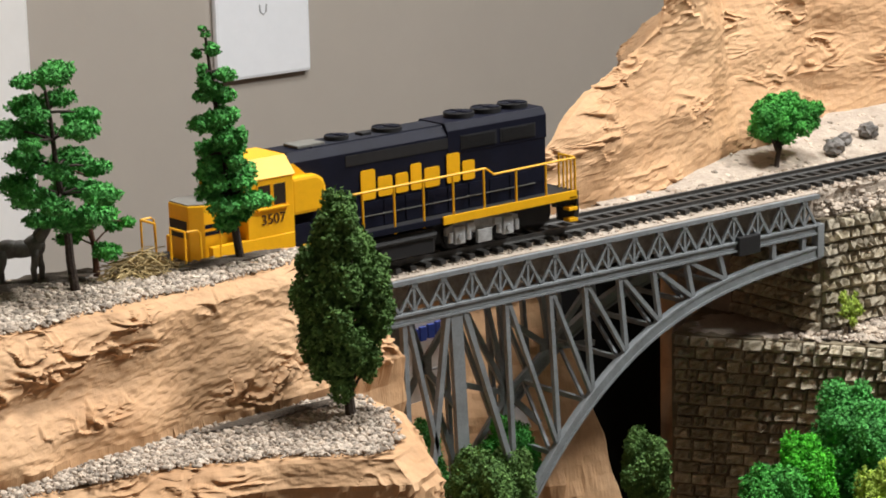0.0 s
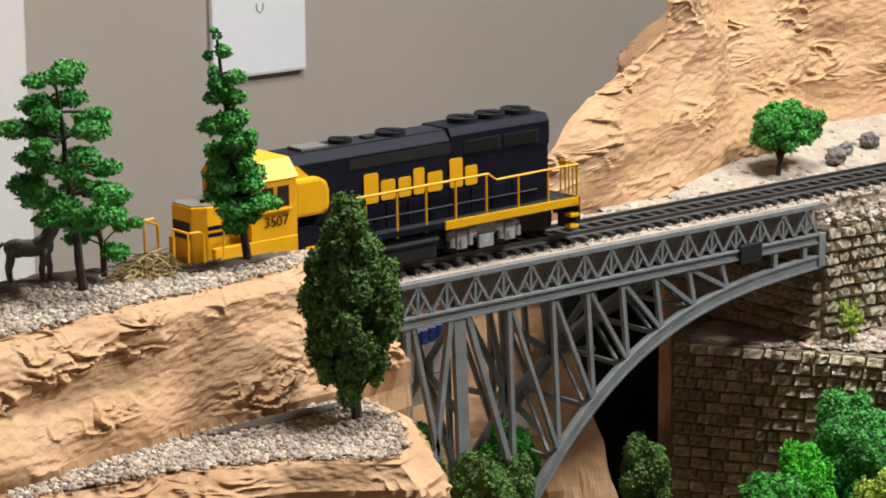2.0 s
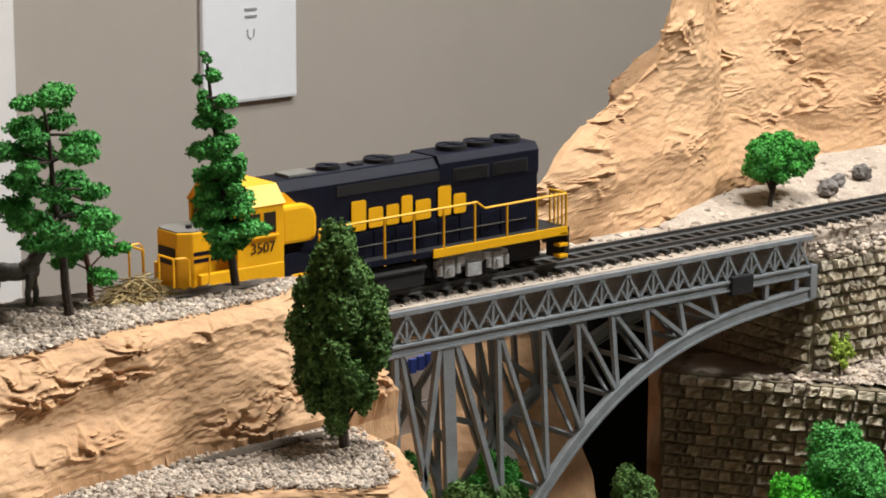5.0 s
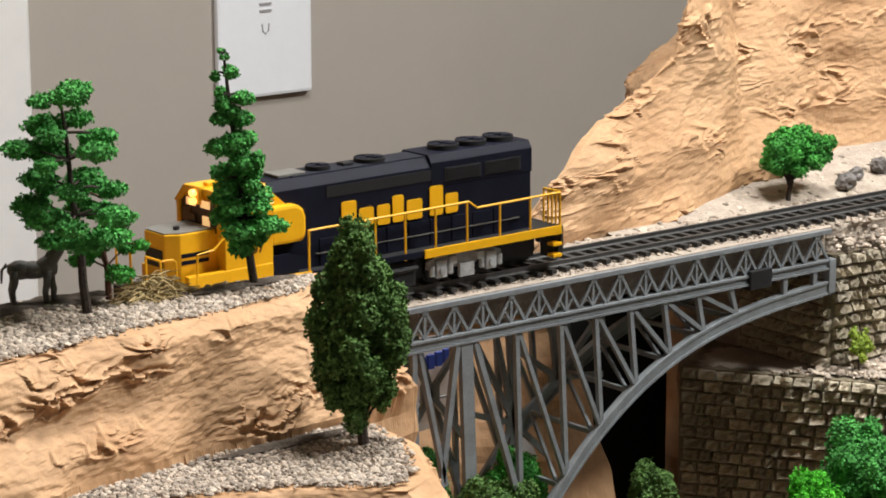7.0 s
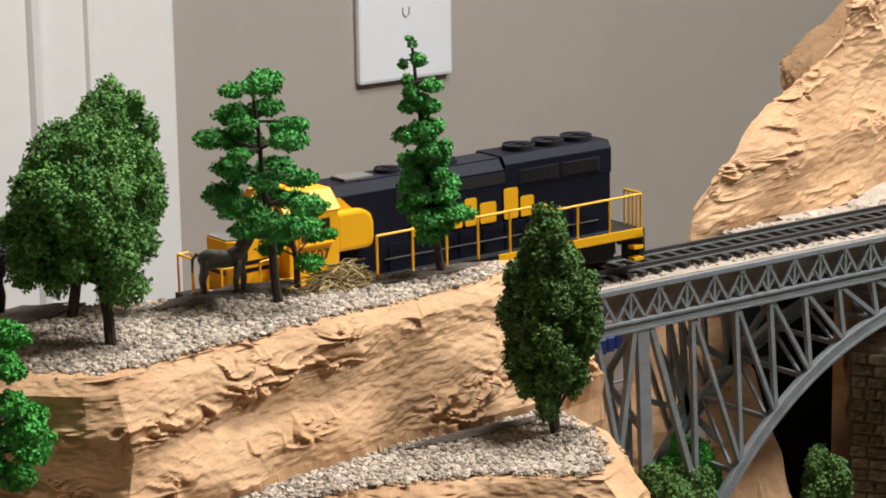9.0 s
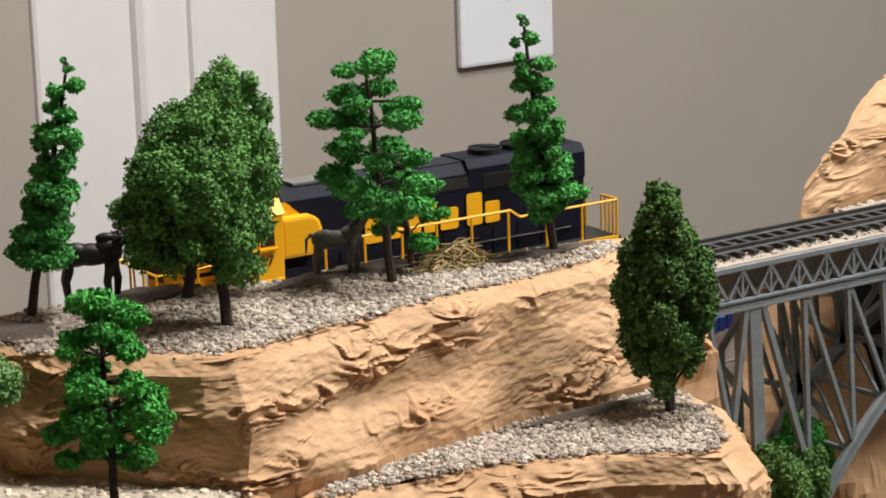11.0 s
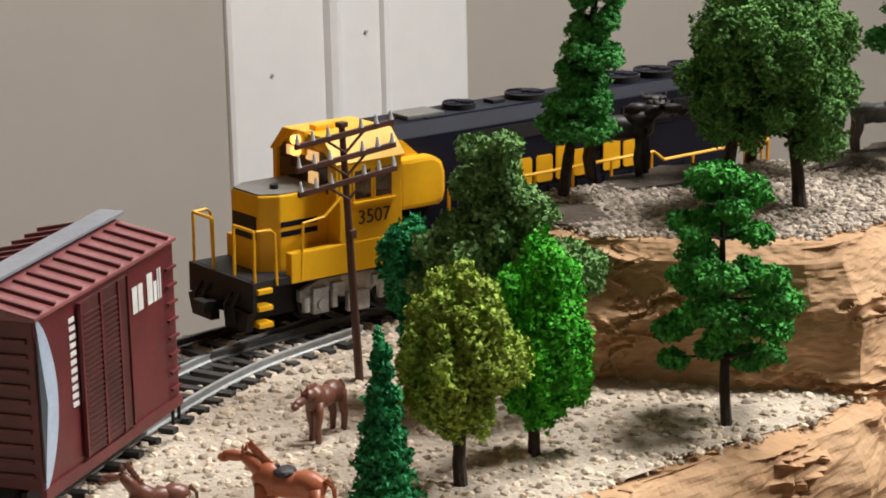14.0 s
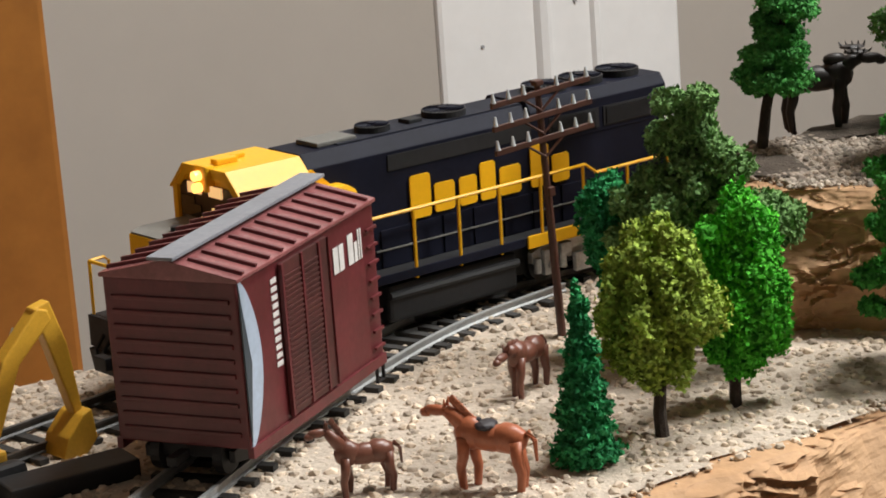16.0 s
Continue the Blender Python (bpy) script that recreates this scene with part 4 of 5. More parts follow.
    prism(bm, [(0.0550, -0.0103), (0.0730, -0.0103), (0.0785, -0.0070), (0.0785, 0.0070), (0.0730, 0.0103), (0.0550, 0.0103)], "z", 0.0145, 0.0388, 0.0006)
    nose = part("nose", bm, YELLOW, t, "yellow low nose")
    bm = bmesh.new()
    prism(bm, [(0.0572, -0.0097), (0.0727, -0.0097), (0.0780, -0.0066), (0.0780, 0.0066), (0.0727, 0.0097), (0.0572, 0.0097)], "z", 0.0387, 0.0393)
    part("nose_top", bm, GREY_TOP, nose, "grey anti-glare nose top")
    part("nose_emblem", boxes((0.0785, 0.0789, -0.0060, 0.0060, 0.0255, 0.0325), bevel=0.0001), BLACK, nose, "dark emblem band")
    for y in (-1, 1):
        for k in range(2):
            part("nose_stripe", boxes((0.0600, 0.0728, y * 0.01036 - 0.0001, y * 0.01036 + 0.0001, 0.0265 + k * 0.0028, 0.0281 + k * 0.0028)), NAVY, nose, "dark blue stripe")
    bm = bmesh.new()
    disc(bm, (0.070, 0.003, 0.0398), 0.0013, "z", 0.0008, 10)
    part("nose_vent", bm, BLACK, nose)
    # frame, sills and ends
    part("walkway", boxes((-0.1085, 0.0955, -0.0166, 0.0166, 0.0140, 0.0163), bevel=0.0002), BLACK, t)
    for y in (-1, 1):
        part("side_sill", boxes((-0.1085, -0.0330, y * 0.0174 - 0.0004, y * 0.0174 + 0.0004, 0.0130, 0.0168), bevel=0.0002), YELLOW, t, "yellow side sill")
        part("side_sill", boxes((-0.0315, 0.0245, y * 0.0174 - 0.0004, y * 0.0174 + 0.0004, 0.0140, 0.0166), bevel=0.0002), NAVY, t, "dark blue side sill")
        part("side_sill", boxes((0.0250, 0.0400, y * 0.0174 - 0.0004, y * 0.0174 + 0.0004, 0.0134, 0.0170), bevel=0.0002), YELLOW, t, "yellow side sill")
        part("battery_box", boxes((0.0338, 0.0740, y * 0.0140, y * 0.0170, 0.0140, 0.0230), bevel=0.0004), YELLOW, t, "yellow side box below the cab")
        part("fuel_tank_side", boxes((-0.0300, 0.0180, y * 0.0090, y * 0.0155, 0.0015, 0.0125), bevel=0.0012), BLACK, t, "black fuel tank")
        bm = bmesh.new()
        tube(bm, [(-0.0300, y * 0.0158, 0.0095), (0.0180, y * 0.0158, 0.0095)], 0.0012, sides=8)
        part("air_pipe", bm, BLACK, t)
    part("underframe", boxes((-0.1000, 0.0930, -0.0088, 0.0088, 0.0030, 0.0130)), BLACK, t)
    for x, s in ((0.0956, 1), (-0.1088, -1)):
        part("pilot", boxes((min(x, x + s * 0.0014), max(x, x + s * 0.0014), -0.0170, 0.0170, 0.0075, 0.0163), bevel=0.0003), BLACK, t, "black end pilot")
        bm = bmesh.new()
        for e in (-1, 1):
            prism(bm, [(e * 0.0035, 0.0012), (e * 0.0140, 0.0012), (e * 0.0160, 0.0074), (e * 0.0035, 0.0074)], "x", x - s * 0.0004, x + s * 0.0026, 0.0003)
        part("snow_plough", bm, BLACK, t, "black split plough blade")
        bm = bmesh.new()
        for e in (-0.0098, -0.0060, 0.0060, 0.0098):
            tube(bm, [(x + s * 0.0012, e, 0.0118), (x + s * 0.0040, e, 0.0085), (x + s * 0.0034, e, 0.0035)], 0.0006, sides=6)
        part("air_hose", bm, BLACK, t, "black air hoses")
        part("coupler", boxes((min(x + s * 0.001, x + s * 0.0075), max(x + s * 0.001, x + s * 0.0075), -0.0014, 0.0014, 0.0060, 0.0086),
                              (min(x + s * 0.0062, x + s * 0.0092), max(x + s * 0.0062, x + s * 0.0092), -0.0032, 0.0026, 0.0056, 0.0092), bevel=0.0004), BLACK, t)
        for y in (-1, 1):
            for k in range(3):
                part("step", boxes((min(x, x - s * 0.0050), max(x, x - s * 0.0050), y * 0.0156 - 0.0020, y * 0.0156 + 0.0022, 0.0028 + k * 0.0050, 0.0043 + k * 0.0050), bevel=0.0002), YELLOW, t, "yellow step")
        for y in (-0.0160, -0.0055, 0.0055, 0.0160) + ((-0.0135, -0.011, -0.0085, 0.0085, 0.011, 0.0135) if s < 0 else ()):
            bm = bmesh.new()
            tube(bm, [(x, y, 0.0140), (x, y, 0.0312)], 0.00050)
            part("railing_post", bm, YELLOW, t)
        for y in (-1, 1):
            bm = bmesh.new()
            tube(bm, [(x, y * 0.0160, 0.0312), (x, y * 0.0055, 0.0312)], 0.00050)
            part("end_railing", bm, YELLOW, t, "yellow end railing")
    for y in (-1, 1):
        yy = y * 0.0172
        bm = bmesh.new()
        tube(bm, [(0.0260, yy, 0.0335), (-0.0570, yy, 0.0340), (-0.0615, yy, 0.0308), (-0.1080, yy, 0.0312)], 0.00052)
        part("handrail", bm, YELLOW, t, "yellow side handrail")
        for x in (0.0260, 0.0090, -0.0075, -0.0230, -0.0390, -0.0560, -0.0740, -0.0910, -0.1080):
            bm = bmesh.new()
            tube(bm, [(x, yy, 0.0135), (x, yy, 0.0338 if x > -0.06 else 0.0310)], 0.00055)
            part("stanchion", bm, YELLOW, t)
        bm = bmesh.new()
        tube(bm, [(0.0655, y * 0.0168, 0.0370), (0.0680, y * 0.0168, 0.0350), (0.0715, y * 0.0168, 0.0322), (0.0790, y * 0.0168, 0.0315), (0.0800, y * 0.0168, 0.0145)], 0.00045)
        tube(bm, [(0.0885, y * 0.0168, 0.0145), (0.0890, y * 0.0168, 0.0300), (0.0905, y * 0.0168, 0.0312), (0.0950, y * 0.0162, 0.0312)], 0.00045)
        part("front_handrail", bm, YELLOW, t, "yellow front handrail")
    # letters on the hood sides become plain yellow blocks
    blocks = ((0.0056, -0.0033, 0.0286, 0.0412), (-0.0033, -0.0122, 0.0290, 0.0374), (-0.0126, -0.0206, 0.0290, 0.0374), (-0.0206, -0.0278, 0.0290, 0.0402),
              (-0.0281, -0.0376, 0.0290, 0.0374), (-0.0402, -0.0487, 0.0290, 0.0416), (-0.0487, -0.0568, 0.0290, 0.0374))
    for y in (-1, 1):
        for x0, x1, z0, z1 in blocks:
            bm = bmesh.new()
            yb = y * (hw + 0.0005)
            xa, xb = (x0, x1) if y > 0 else (-0.0512 - x0, -0.0512 - x1)
            lo, hi = min(xa, xb) + 0.0007, max(xa, xb) - 0.0007
            e = 0.0007
            prism(bm, [(lo + e, z0), (hi - e, z0), (hi, z0 + e), (hi, z1 - e), (hi - e, z1), (lo + e, z1), (lo, z1 - e), (lo, z0 + e)], "y", yb - 0.0002, yb + 0.0002)
            part("lettering_block", bm, YELLOW, t, "yellow lettering block")
    # trucks
    for xc in (0.058, -0.058):
        for y in (-1, 1):
            bm = bmesh.new()
            prism(bm, [(xc - 0.020, 0.0066), (xc - 0.020, 0.0100), (xc - 0.013, 0.0124), (xc + 0.013, 0.0124), (xc + 0.020, 0.0100), (xc + 0.020, 0.0066), (xc + 0.0165, 0.0058), (xc + 0.0100, 0.0094), (xc + 0.0052, 0.0060), (xc - 0.0052, 0.0060), (xc - 0.0100, 0.0094), (xc - 0.0165, 0.0058)], "y", y * 0.0112, y * 0.0130)
            frame_part = part("truck_frame", bm, TRUCK, t, "silver truck side frame")
            for dx in (-0.0135, 0.0135):
                part("journal_box", boxes((xc + dx - 0.0028, xc + dx + 0.0028, y * 0.0137 - 0.0009, y * 0.0137 + 0.0009, 0.0026, 0.0104), bevel=0.0004), TRUCK, frame_part)
                bm = bmesh.new()
                disc(bm, (xc + dx, y * 0.0150, 0.0055), 0.0016, "y", 0.0005, 12)
                part("journal_cap", bm, TRUCK, frame_part)
                for e in (-0.0050, 0.0050):
                    bm = bmesh.new()
                    disc(bm, (xc + dx + e, y * 0.0138, 0.0060), 0.0012, "z", 0.0022, 10)
                    part("coil_spring", bm, TRUCK, frame_part)
            part("swing_hanger", boxes((xc - 0.0040, xc + 0.0040, y * 0.0139 - 0.0009, y * 0.0139 + 0.0009, 0.0014, 0.0072), bevel=0.0004), TRUCK, frame_part)
            part("brake_cylinder", boxes((xc - 0.0095, xc - 0.0055, y * 0.0139 - 0.001, y * 0.0139 + 0.001, 0.0078, 0.0112), (xc + 0.0055, xc + 0.0095, y * 0.0139 - 0.001, y * 0.0139 + 0.001, 0.0078, 0.0112), bevel=0.0004), TRUCK, frame_part)
    sets = []
    for xc in (0.0715, 0.0445, -0.0445, -0.0715):
        bm = bmesh.new()
        for y in (-0.0087, 0.0087):
            disc(bm, (0, y, 0), 0.0056, "y", 0.0013, 24)
            disc(bm, (0, y * 0.86, 0), 0.0063, "y", 0.0003, 24)
        disc(bm, (0, 0, 0), 0.0012, "y", 0.0095, 8)
        w = part("wheelset", bm, BLACK, t, "dark metal wheelset")
        sets.append((w, xc))
    # the cab end sits forward on the deck
    for ob in t.children:
        if ob.name.split(".")[0] in ("cab", "nose", "air_box", "yellow_curve", "blue_curve", "battery_box"):
            ob.location.x += 0.0095
    return t, sets


LOCO, WHEELS = locomotive()


# ---- boxcar on the siding ----
def boxcar():
    t = thing("boxcar", "weathered maroon model boxcar with grey roof walk on the siding", "boxcar", pose(-0.4018, -0.0475, 0, 0, 0, 35.0))
    L, W, z0, z1 = 0.038, 0.0182, 0.0130, 0.0550
    body = part("body", boxes((-L, L, -W, W, z0, z1), bevel=0.0005), CAR_RED, t, "maroon ribbed body")
    bm = bmesh.new()
    prism(bm, [(-W - 0.0008, z1 - 0.0002), (W + 0.0008, z1 - 0.0002), (W + 0.0008, z1 + 0.0008), (0, z1 + 0.0048), (-W - 0.0008, z1 + 0.0008)], "x", -L - 0.0006, L + 0.0006, 0.0002)
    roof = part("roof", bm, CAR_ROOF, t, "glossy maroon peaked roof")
    for k in range(11):
        x = -L + 0.0035 + k * (2 * L - 0.007) / 10
        for y in (-1, 1):
            bm = bmesh.new()
            bar(bm, (x, y * 0.0042, z1 + 0.0042), (x, y * (W + 0.0004), z1 + 0.0013), 0.0010, 0.0010)
            part("roof_rib", bm, CAR_RED, roof)
    part("roof_walk", boxes((-L - 0.0030, L + 0.0030, -0.0036, 0.0036, z1 + 0.0053, z1 + 0.0062), bevel=0.0002), CAR_WALKWAY, roof, "grey roof walk")
    for y in (-1, 1):
        yy = y * W
        # sliding door with slats
        part("door", boxes((-0.0165, 0.0090, yy - 0.0010, yy + 0.0010, z0 + 0.0015, z1 - 0.0015), bevel=0.0002), CAR_DOOR, t, "dark maroon sliding door")
        for k in range(26):
            part("door_slat", boxes((-0.0155, 0.0035, yy + y * 0.0009 - 0.0004, yy + y * 0.0009 + 0.0004, z0 + 0.0028 + k * 0.00135, z0 + 0.0034 + k * 0.00135)), CAR_DOOR, body)
        for x in (-0.0166, -0.0060, 0.0036, 0.0090):
            part("door_post", boxes((x - 0.0005, x + 0.0005, yy + y * 0.0010 - 0.0005, yy + y * 0.0010 + 0.0005, z0 + 0.0015, z1 - 0.0015)), CAR_RED, body)
        part("side_sill", boxes((-L, L, yy - 0.0008, yy + 0.0008, z0 - 0.0022, z0 + 0.0006)), CAR_RED, t)
        for k in range(8):
            part("ladder_rung", boxes((L - 0.0062, L - 0.0008, yy + y * 0.0008 - 0.0004, yy + y * 0.0008 + 0.0004, z0 + 0.0030 + k * 0.0046, z0 + 0.0037 + k * 0.0046)), CAR_RED, t)
        part("stirrup_step", boxes((L - 0.0052, L - 0.0046, yy - 0.0004, yy + 0.0004, z0 - 0.0060, z0), (L - 0.0014, L - 0.0008, yy - 0.0004, yy + 0.0004, z0 - 0.0060, z0), (L - 0.0052, L - 0.0008, yy - 0.0004, yy + 0.0004, z0 - 0.0066, z0 - 0.0060)), BLACK, t)
    ys = -W
    # pale emblem at one end of the side: two plain shapes
    bm = bmesh.new()
    arc = [(-L + 0.0005 + 0.0078 * math.sin(math.pi * (k / 14)) ** 0.75 + 0.001, z0 + (z1 - z0) * k / 14) for k in range(15)]
    back = [(-L + 0.0005 + 0.0035 * (1 - abs(2 * k / 14 - 1)), z0 + (z1 - z0) * k / 14) for k in range(15)]
    prism(bm, [(x, z) for x, z in arc] + [(x, z) for x, z in reversed(back)], "y", ys - 0.0004, ys - 0.0001)
    part("emblem_band", bm, CAR_BLUE, t, "pale blue curved emblem")
    bm = bmesh.new()
    prism(bm, [(-L + 0.0004, z0 + 0.002), (-L + 0.0037, (z0 + z1) / 2), (-L + 0.0004, z1 - 0.003)], "y", ys - 0.0006, ys - 0.0002)
    part("emblem_wedge", bm, CAR_SLATE, t, "dark slate wedge")
    for k in range(11):
        part("data_bar", boxes((-0.0212, -0.0182, ys - 0.0003, ys - 0.0001, z1 - 0.0055 - k * 0.0021, z1 - 0.0043 - k * 0.0021)), CAR_WHITE, t, "white printed bar")
    for x0, x1, h in ((0.0130, 0.0158, 0.0068), (0.0164, 0.0190, 0.0068), (0.0216, 0.0246, 0.0080), (0.0252, 0.0270, 0.0052), (0.0276, 0.0283, 0.0080), (0.0289, 0.0296, 0.0080)):
        part("lettering_block", boxes((x0, x1, ys - 0.0003, ys - 0.0001, z1 - 0.0130, z1 - 0.0130 + h)), CAR_WHITE, t, "white lettering block")
    for x in (-L, L):
        s = -1 if x < 0 else 1
        for k in range(10):
            part("end_rib", boxes((x + s * 0.0001 - 0.0005, x + s * 0.0001 + 0.0005, -W + 0.002, W - 0.002, z0 + 0.003 + k * 0.0037, z0 + 0.0042 + k * 0.0037), bevel=0.0003), CAR_RED, body)
        part("coupler", boxes((min(x, x + s * 0.0070), max(x, x + s * 0.0070), -0.0014, 0.0014, 0.0098, 0.0122), bevel=0.0003), BLACK, t)
    part("underframe", boxes((-L + 0.002, L - 0.002, -0.0095, 0.0095, 0.0095, 0.0134)), BLACK, t, "black underframe")
    for xc in (-0.024, 0.024):
        for y in (-1, 1):
            bm = bmesh.new()
            prism(bm, [(xc - 0.0120, 0.0085), (xc - 0.0120, 0.0115), (xc - 0.004, 0.0128), (xc + 0.004, 0.0128), (xc + 0.0120, 0.0115), (xc + 0.0120, 0.0085), (xc + 0.004, 0.0070), (xc - 0.004, 0.0070)], "y", y * 0.0108, y * 0.0125, 0.0003)
            part("truck_frame", bm, BLACK, t)
        for dx in (-0.0095, 0.0095):
            bm = bmesh.new()
            for y in (-0.0087, 0.0087):
                disc(bm, (xc + dx, y, 0.0098), 0.0048, "y", 0.0013, 20)
            disc(bm, (xc + dx, 0, 0.0098), 0.0011, "y", 0.0090, 8)
            part("wheelset", bm, BLACK, t)
    return t


boxcar()


# ---- trees ----
def leaves(clumps, seed, size=0.0011, density=1.0):
    """Foam foliage: little bent chips strewn through and over each clump."""
    rnd = random.Random(seed)
    verts, faces = [], []
    for c, r in clumps:
        n = int(density * 1.0e7 * (r[0] * r[1] + r[1] * r[2] + r[0] * r[2]) / 3 * 2.0) + 24
        for _ in range(n):
            d = Vector((rnd.gauss(0, 1), rnd.gauss(0, 1), rnd.gauss(0, 1))).normalized()
            k = (0.55 + 0.5 * rnd.random() ** 0.6) * (1 + 0.30 * noise.noise(d * 2.6 + Vector((c[0] * 300, c[1] * 300, c[2] * 300))))
            p = Vector((c[0] + d.x * r[0] * k, c[1] + d.y * r[1] * k, c[2] + d.z * r[2] * k))
            u = (Vector((rnd.gauss(0, 1), rnd.gauss(0, 1), rnd.gauss(0, 1))) + d * 0.0).normalized()
            v = u.cross(d + Vector((rnd.uniform(-.7, .7), rnd.uniform(-.7, .7), rnd.uniform(-.7, .7))))
            v = v.normalized() if v.length > 1e-6 else u.orthogonal()
            s = size * rnd.uniform(0.45, 1.0)
            b = len(verts)
            lift = u.cross(v) * s * rnd.uniform(0.2, 0.6)
            verts += [tuple(p - u * s), tuple(p + v * s * 0.8 + lift), tuple(p + u * s), tuple(p - v * s * 0.8 + lift)]
            faces += [(b, b + 1, b + 2), (b, b + 2, b + 3)]
        # inner mass
        b, core = len(verts), 0.62
        ring = [(math.cos(a), math.sin(a)) for a in (k * math.pi / 3 for k in range(6))]
        verts += [(c[0] + x * r[0] * core, c[1] + y * r[1] * core, c[2]) for x, y in ring] + [(c[0], c[1], c[2] + r[2] * core), (c[0], c[1], c[2] - r[2] * core)]
        for k in range(6):
            faces += [(b + k, b + (k + 1) % 6, b + 6), (b + (k + 1) % 6, b + k, b + 7)]
    return verts, faces


def tree(name, label, foot, top, mat, clumps, seed, trunk=0.0016, bark=None, branches=(), size=0.0011, density=1.0, group="", trunk_to=0.9):
    """A tree in its own space, standing at foot."""
    t = thing(name, label, "tree", pose(*foot), group)
    f, p = Vector((0, 0, -0.0015)), Vector(top) - Vector(foot)
    bm = bmesh.new()
    pts = [f.lerp(p, k / 6 * trunk_to) + Vector((0.0006 * math.sin(k * 2 + seed), 0.0005 * math.cos(k * 1.7 + seed), 0)) * (1 if k else 0) for k in range(7)]
    tube(bm, pts, trunk, trunk * 0.3, 8)
    tk = part("trunk", bm, bark or BARK, t, "thin dark trunk")
    if branches:
        bm = bmesh.new()
        for a, b in branches:
            tube(bm, [a, (Vector(a) + Vector(b)) / 2 + Vector((0, 0, 0.0008)), b], trunk * 0.32, trunk * 0.14, 5)
        part("branchwork", bm, bark or BARK, tk)
    v, fc = leaves(clumps, seed, size, density)
    from_arrays("crown", v, fc, mat, t)
    return t


def spire(foot, top, r0, z0, tiers, seed, fill=1.0):
    """Clumps of a slim layered conifer, in the tree's own space."""
    rnd = random.Random(seed)
    d = Vector(top) - Vector(foot)
    out, limbs = [], []
    for k in range(tiers):
        s = k / (tiers - 1)
        z = z0 + (d.z - z0) * s
        axis = d * (z / d.z)
        r = r0 * (1 - s ** 2.8) ** 0.85 * rnd.uniform(0.72, 1.12) + 0.0024
        n = 5 if s < 0.75 else 3
        for j in range(n):
            a = 2 * math.pi * j / n + k * 1.1 + rnd.uniform(-.4, .4)
            if rnd.random() < 0.14 and s < 0.85:
                continue
            rr = r * rnd.uniform(0.30, 0.78)
            g = rnd.uniform(0.62, 1.35) * fill
            out.append(((axis.x + rr * math.cos(a), axis.y + rr * math.sin(a), z + rnd.uniform(-.0026, .0022) - 0.10 * rr), (r * 0.42 * g, r * 0.42 * g, min(0.0030, r * 0.34) * rnd.uniform(0.8, 1.4))))
            limbs.append((tuple(axis), (axis.x + rr * math.cos(a), axis.y + rr * math.sin(a), z)))
    return out, limbs


def pine(foot, top, r0, z0, tiers, seed, flat=0.36, drop=0.5, n0=6):
    """Clumps of a broad, open, layered pine."""
    rnd = random.Random(seed)
    d = Vector(top) - Vector(foot)
    out, limbs = [], []
    for k in range(tiers):
        s = k / (tiers - 1)
        z = z0 + (d.z - z0) * s
        axis = d * (z / d.z)
        prof = min(1.0, 0.72 + s * 1.4) if s < 0.2 else (1 - (s - 0.2) / 0.8 * drop)
        r = r0 * prof
        n = max(3, int(n0 * prof + 0.5))
        for j in range(n):
            a = 2 * math.pi * j / n + k * 0.9 + rnd.uniform(-.35, .35)
            rr = r * rnd.uniform(0.35, 0.85)
            cr = r0 * rnd.uniform(0.17, 0.34) * (0.6 + 0.4 * prof)
            dz = rnd.uniform(-0.0035, 0.0030)
            out.append(((axis.x + rr * math.cos(a), axis.y + rr * math.sin(a), z + dz), (cr, cr, cr * flat * 1.5)))
            limbs.append((tuple(axis - Vector((0, 0, 0.002))), (axis.x + rr * math.cos(a), axis.y + rr * math.sin(a), z + dz)))
    return out, limbs


def dome(c, r, n, seed, cr=0.30, squash=1.0, taper=0.0):
    """Clumps of a full crown filling an egg round c."""
    rnd = random.Random(seed)
    out = []
    for k in range(n):
        z = 1 - 2 * (k + 0.5) / n
        a = k * 2.399963 + rnd.uniform(-.25, .25)
        q = math.sqrt(1 - z * z) * (1 - taper * z)
        e = rnd.uniform(0.58, 0.93)
        s = rnd.uniform(0.62, 1.25) * cr
        out.append(((c[0] + r[0] * q * math.cos(a) * e, c[1] + r[1] * q * math.sin(a) * e, c[2] + r[2] * z * e), (r[0] * s, r[1] * s, r[2] * s * squash)))
    out.append((c, (r[0] * 0.7, r[1] * 0.7, r[2] * 0.7)))
    return out


def limbs_to(clumps, every, base):
    return [((0, 0, base), c) for c, r in clumps[::every]]


f, p = (-0.035, -0.069, 0.0405), (-0.047, -0.069, 0.1265)
c, b = spire(f, p, 0.0092, 0.018, 10, 21, 1.15)
tree("spruce_tree", "slim layered green foam spruce on the mesa", f, p, LEAF_MID, c, 21, 0.0017, branches=b, trunk_to=0.97)
f, p = (-0.222, -0.027, 0.0405), (-0.203, -0.027, 0.1235)
c, b = spire(f, p, 0.0080, 0.021, 9, 22, 1.30)
tree("spruce_tree", "slim layered green spruce leaning beside the moose", f, p, LEAF_MID, c, 22, 0.0018, branches=b, trunk_to=0.97)
f, p = (-0.103, -0.066, 0.0405), (-0.111, -0.066, 0.1165)
c, b = pine(f, p, 0.0250, 0.0275, 6, 23, 0.36, 0.42, 6)
tree("pine_tree", "open layered green pine on the gravel mesa", f, p, LEAF_MID, c, 23, 0.0018, branches=b, trunk_to=0.96)
f, p = (-0.0865, -0.053, 0.0405), (-0.089, -0.053, 0.080)
c, b = pine(f, p, 0.0175, 0.014, 4, 24, 0.40, 0.5, 5)
tree("pine_tree", "small green pine with a reddish trunk", f, p, LEAF_BRIGHT, c, 24, 0.0014, BARK_RED, b)
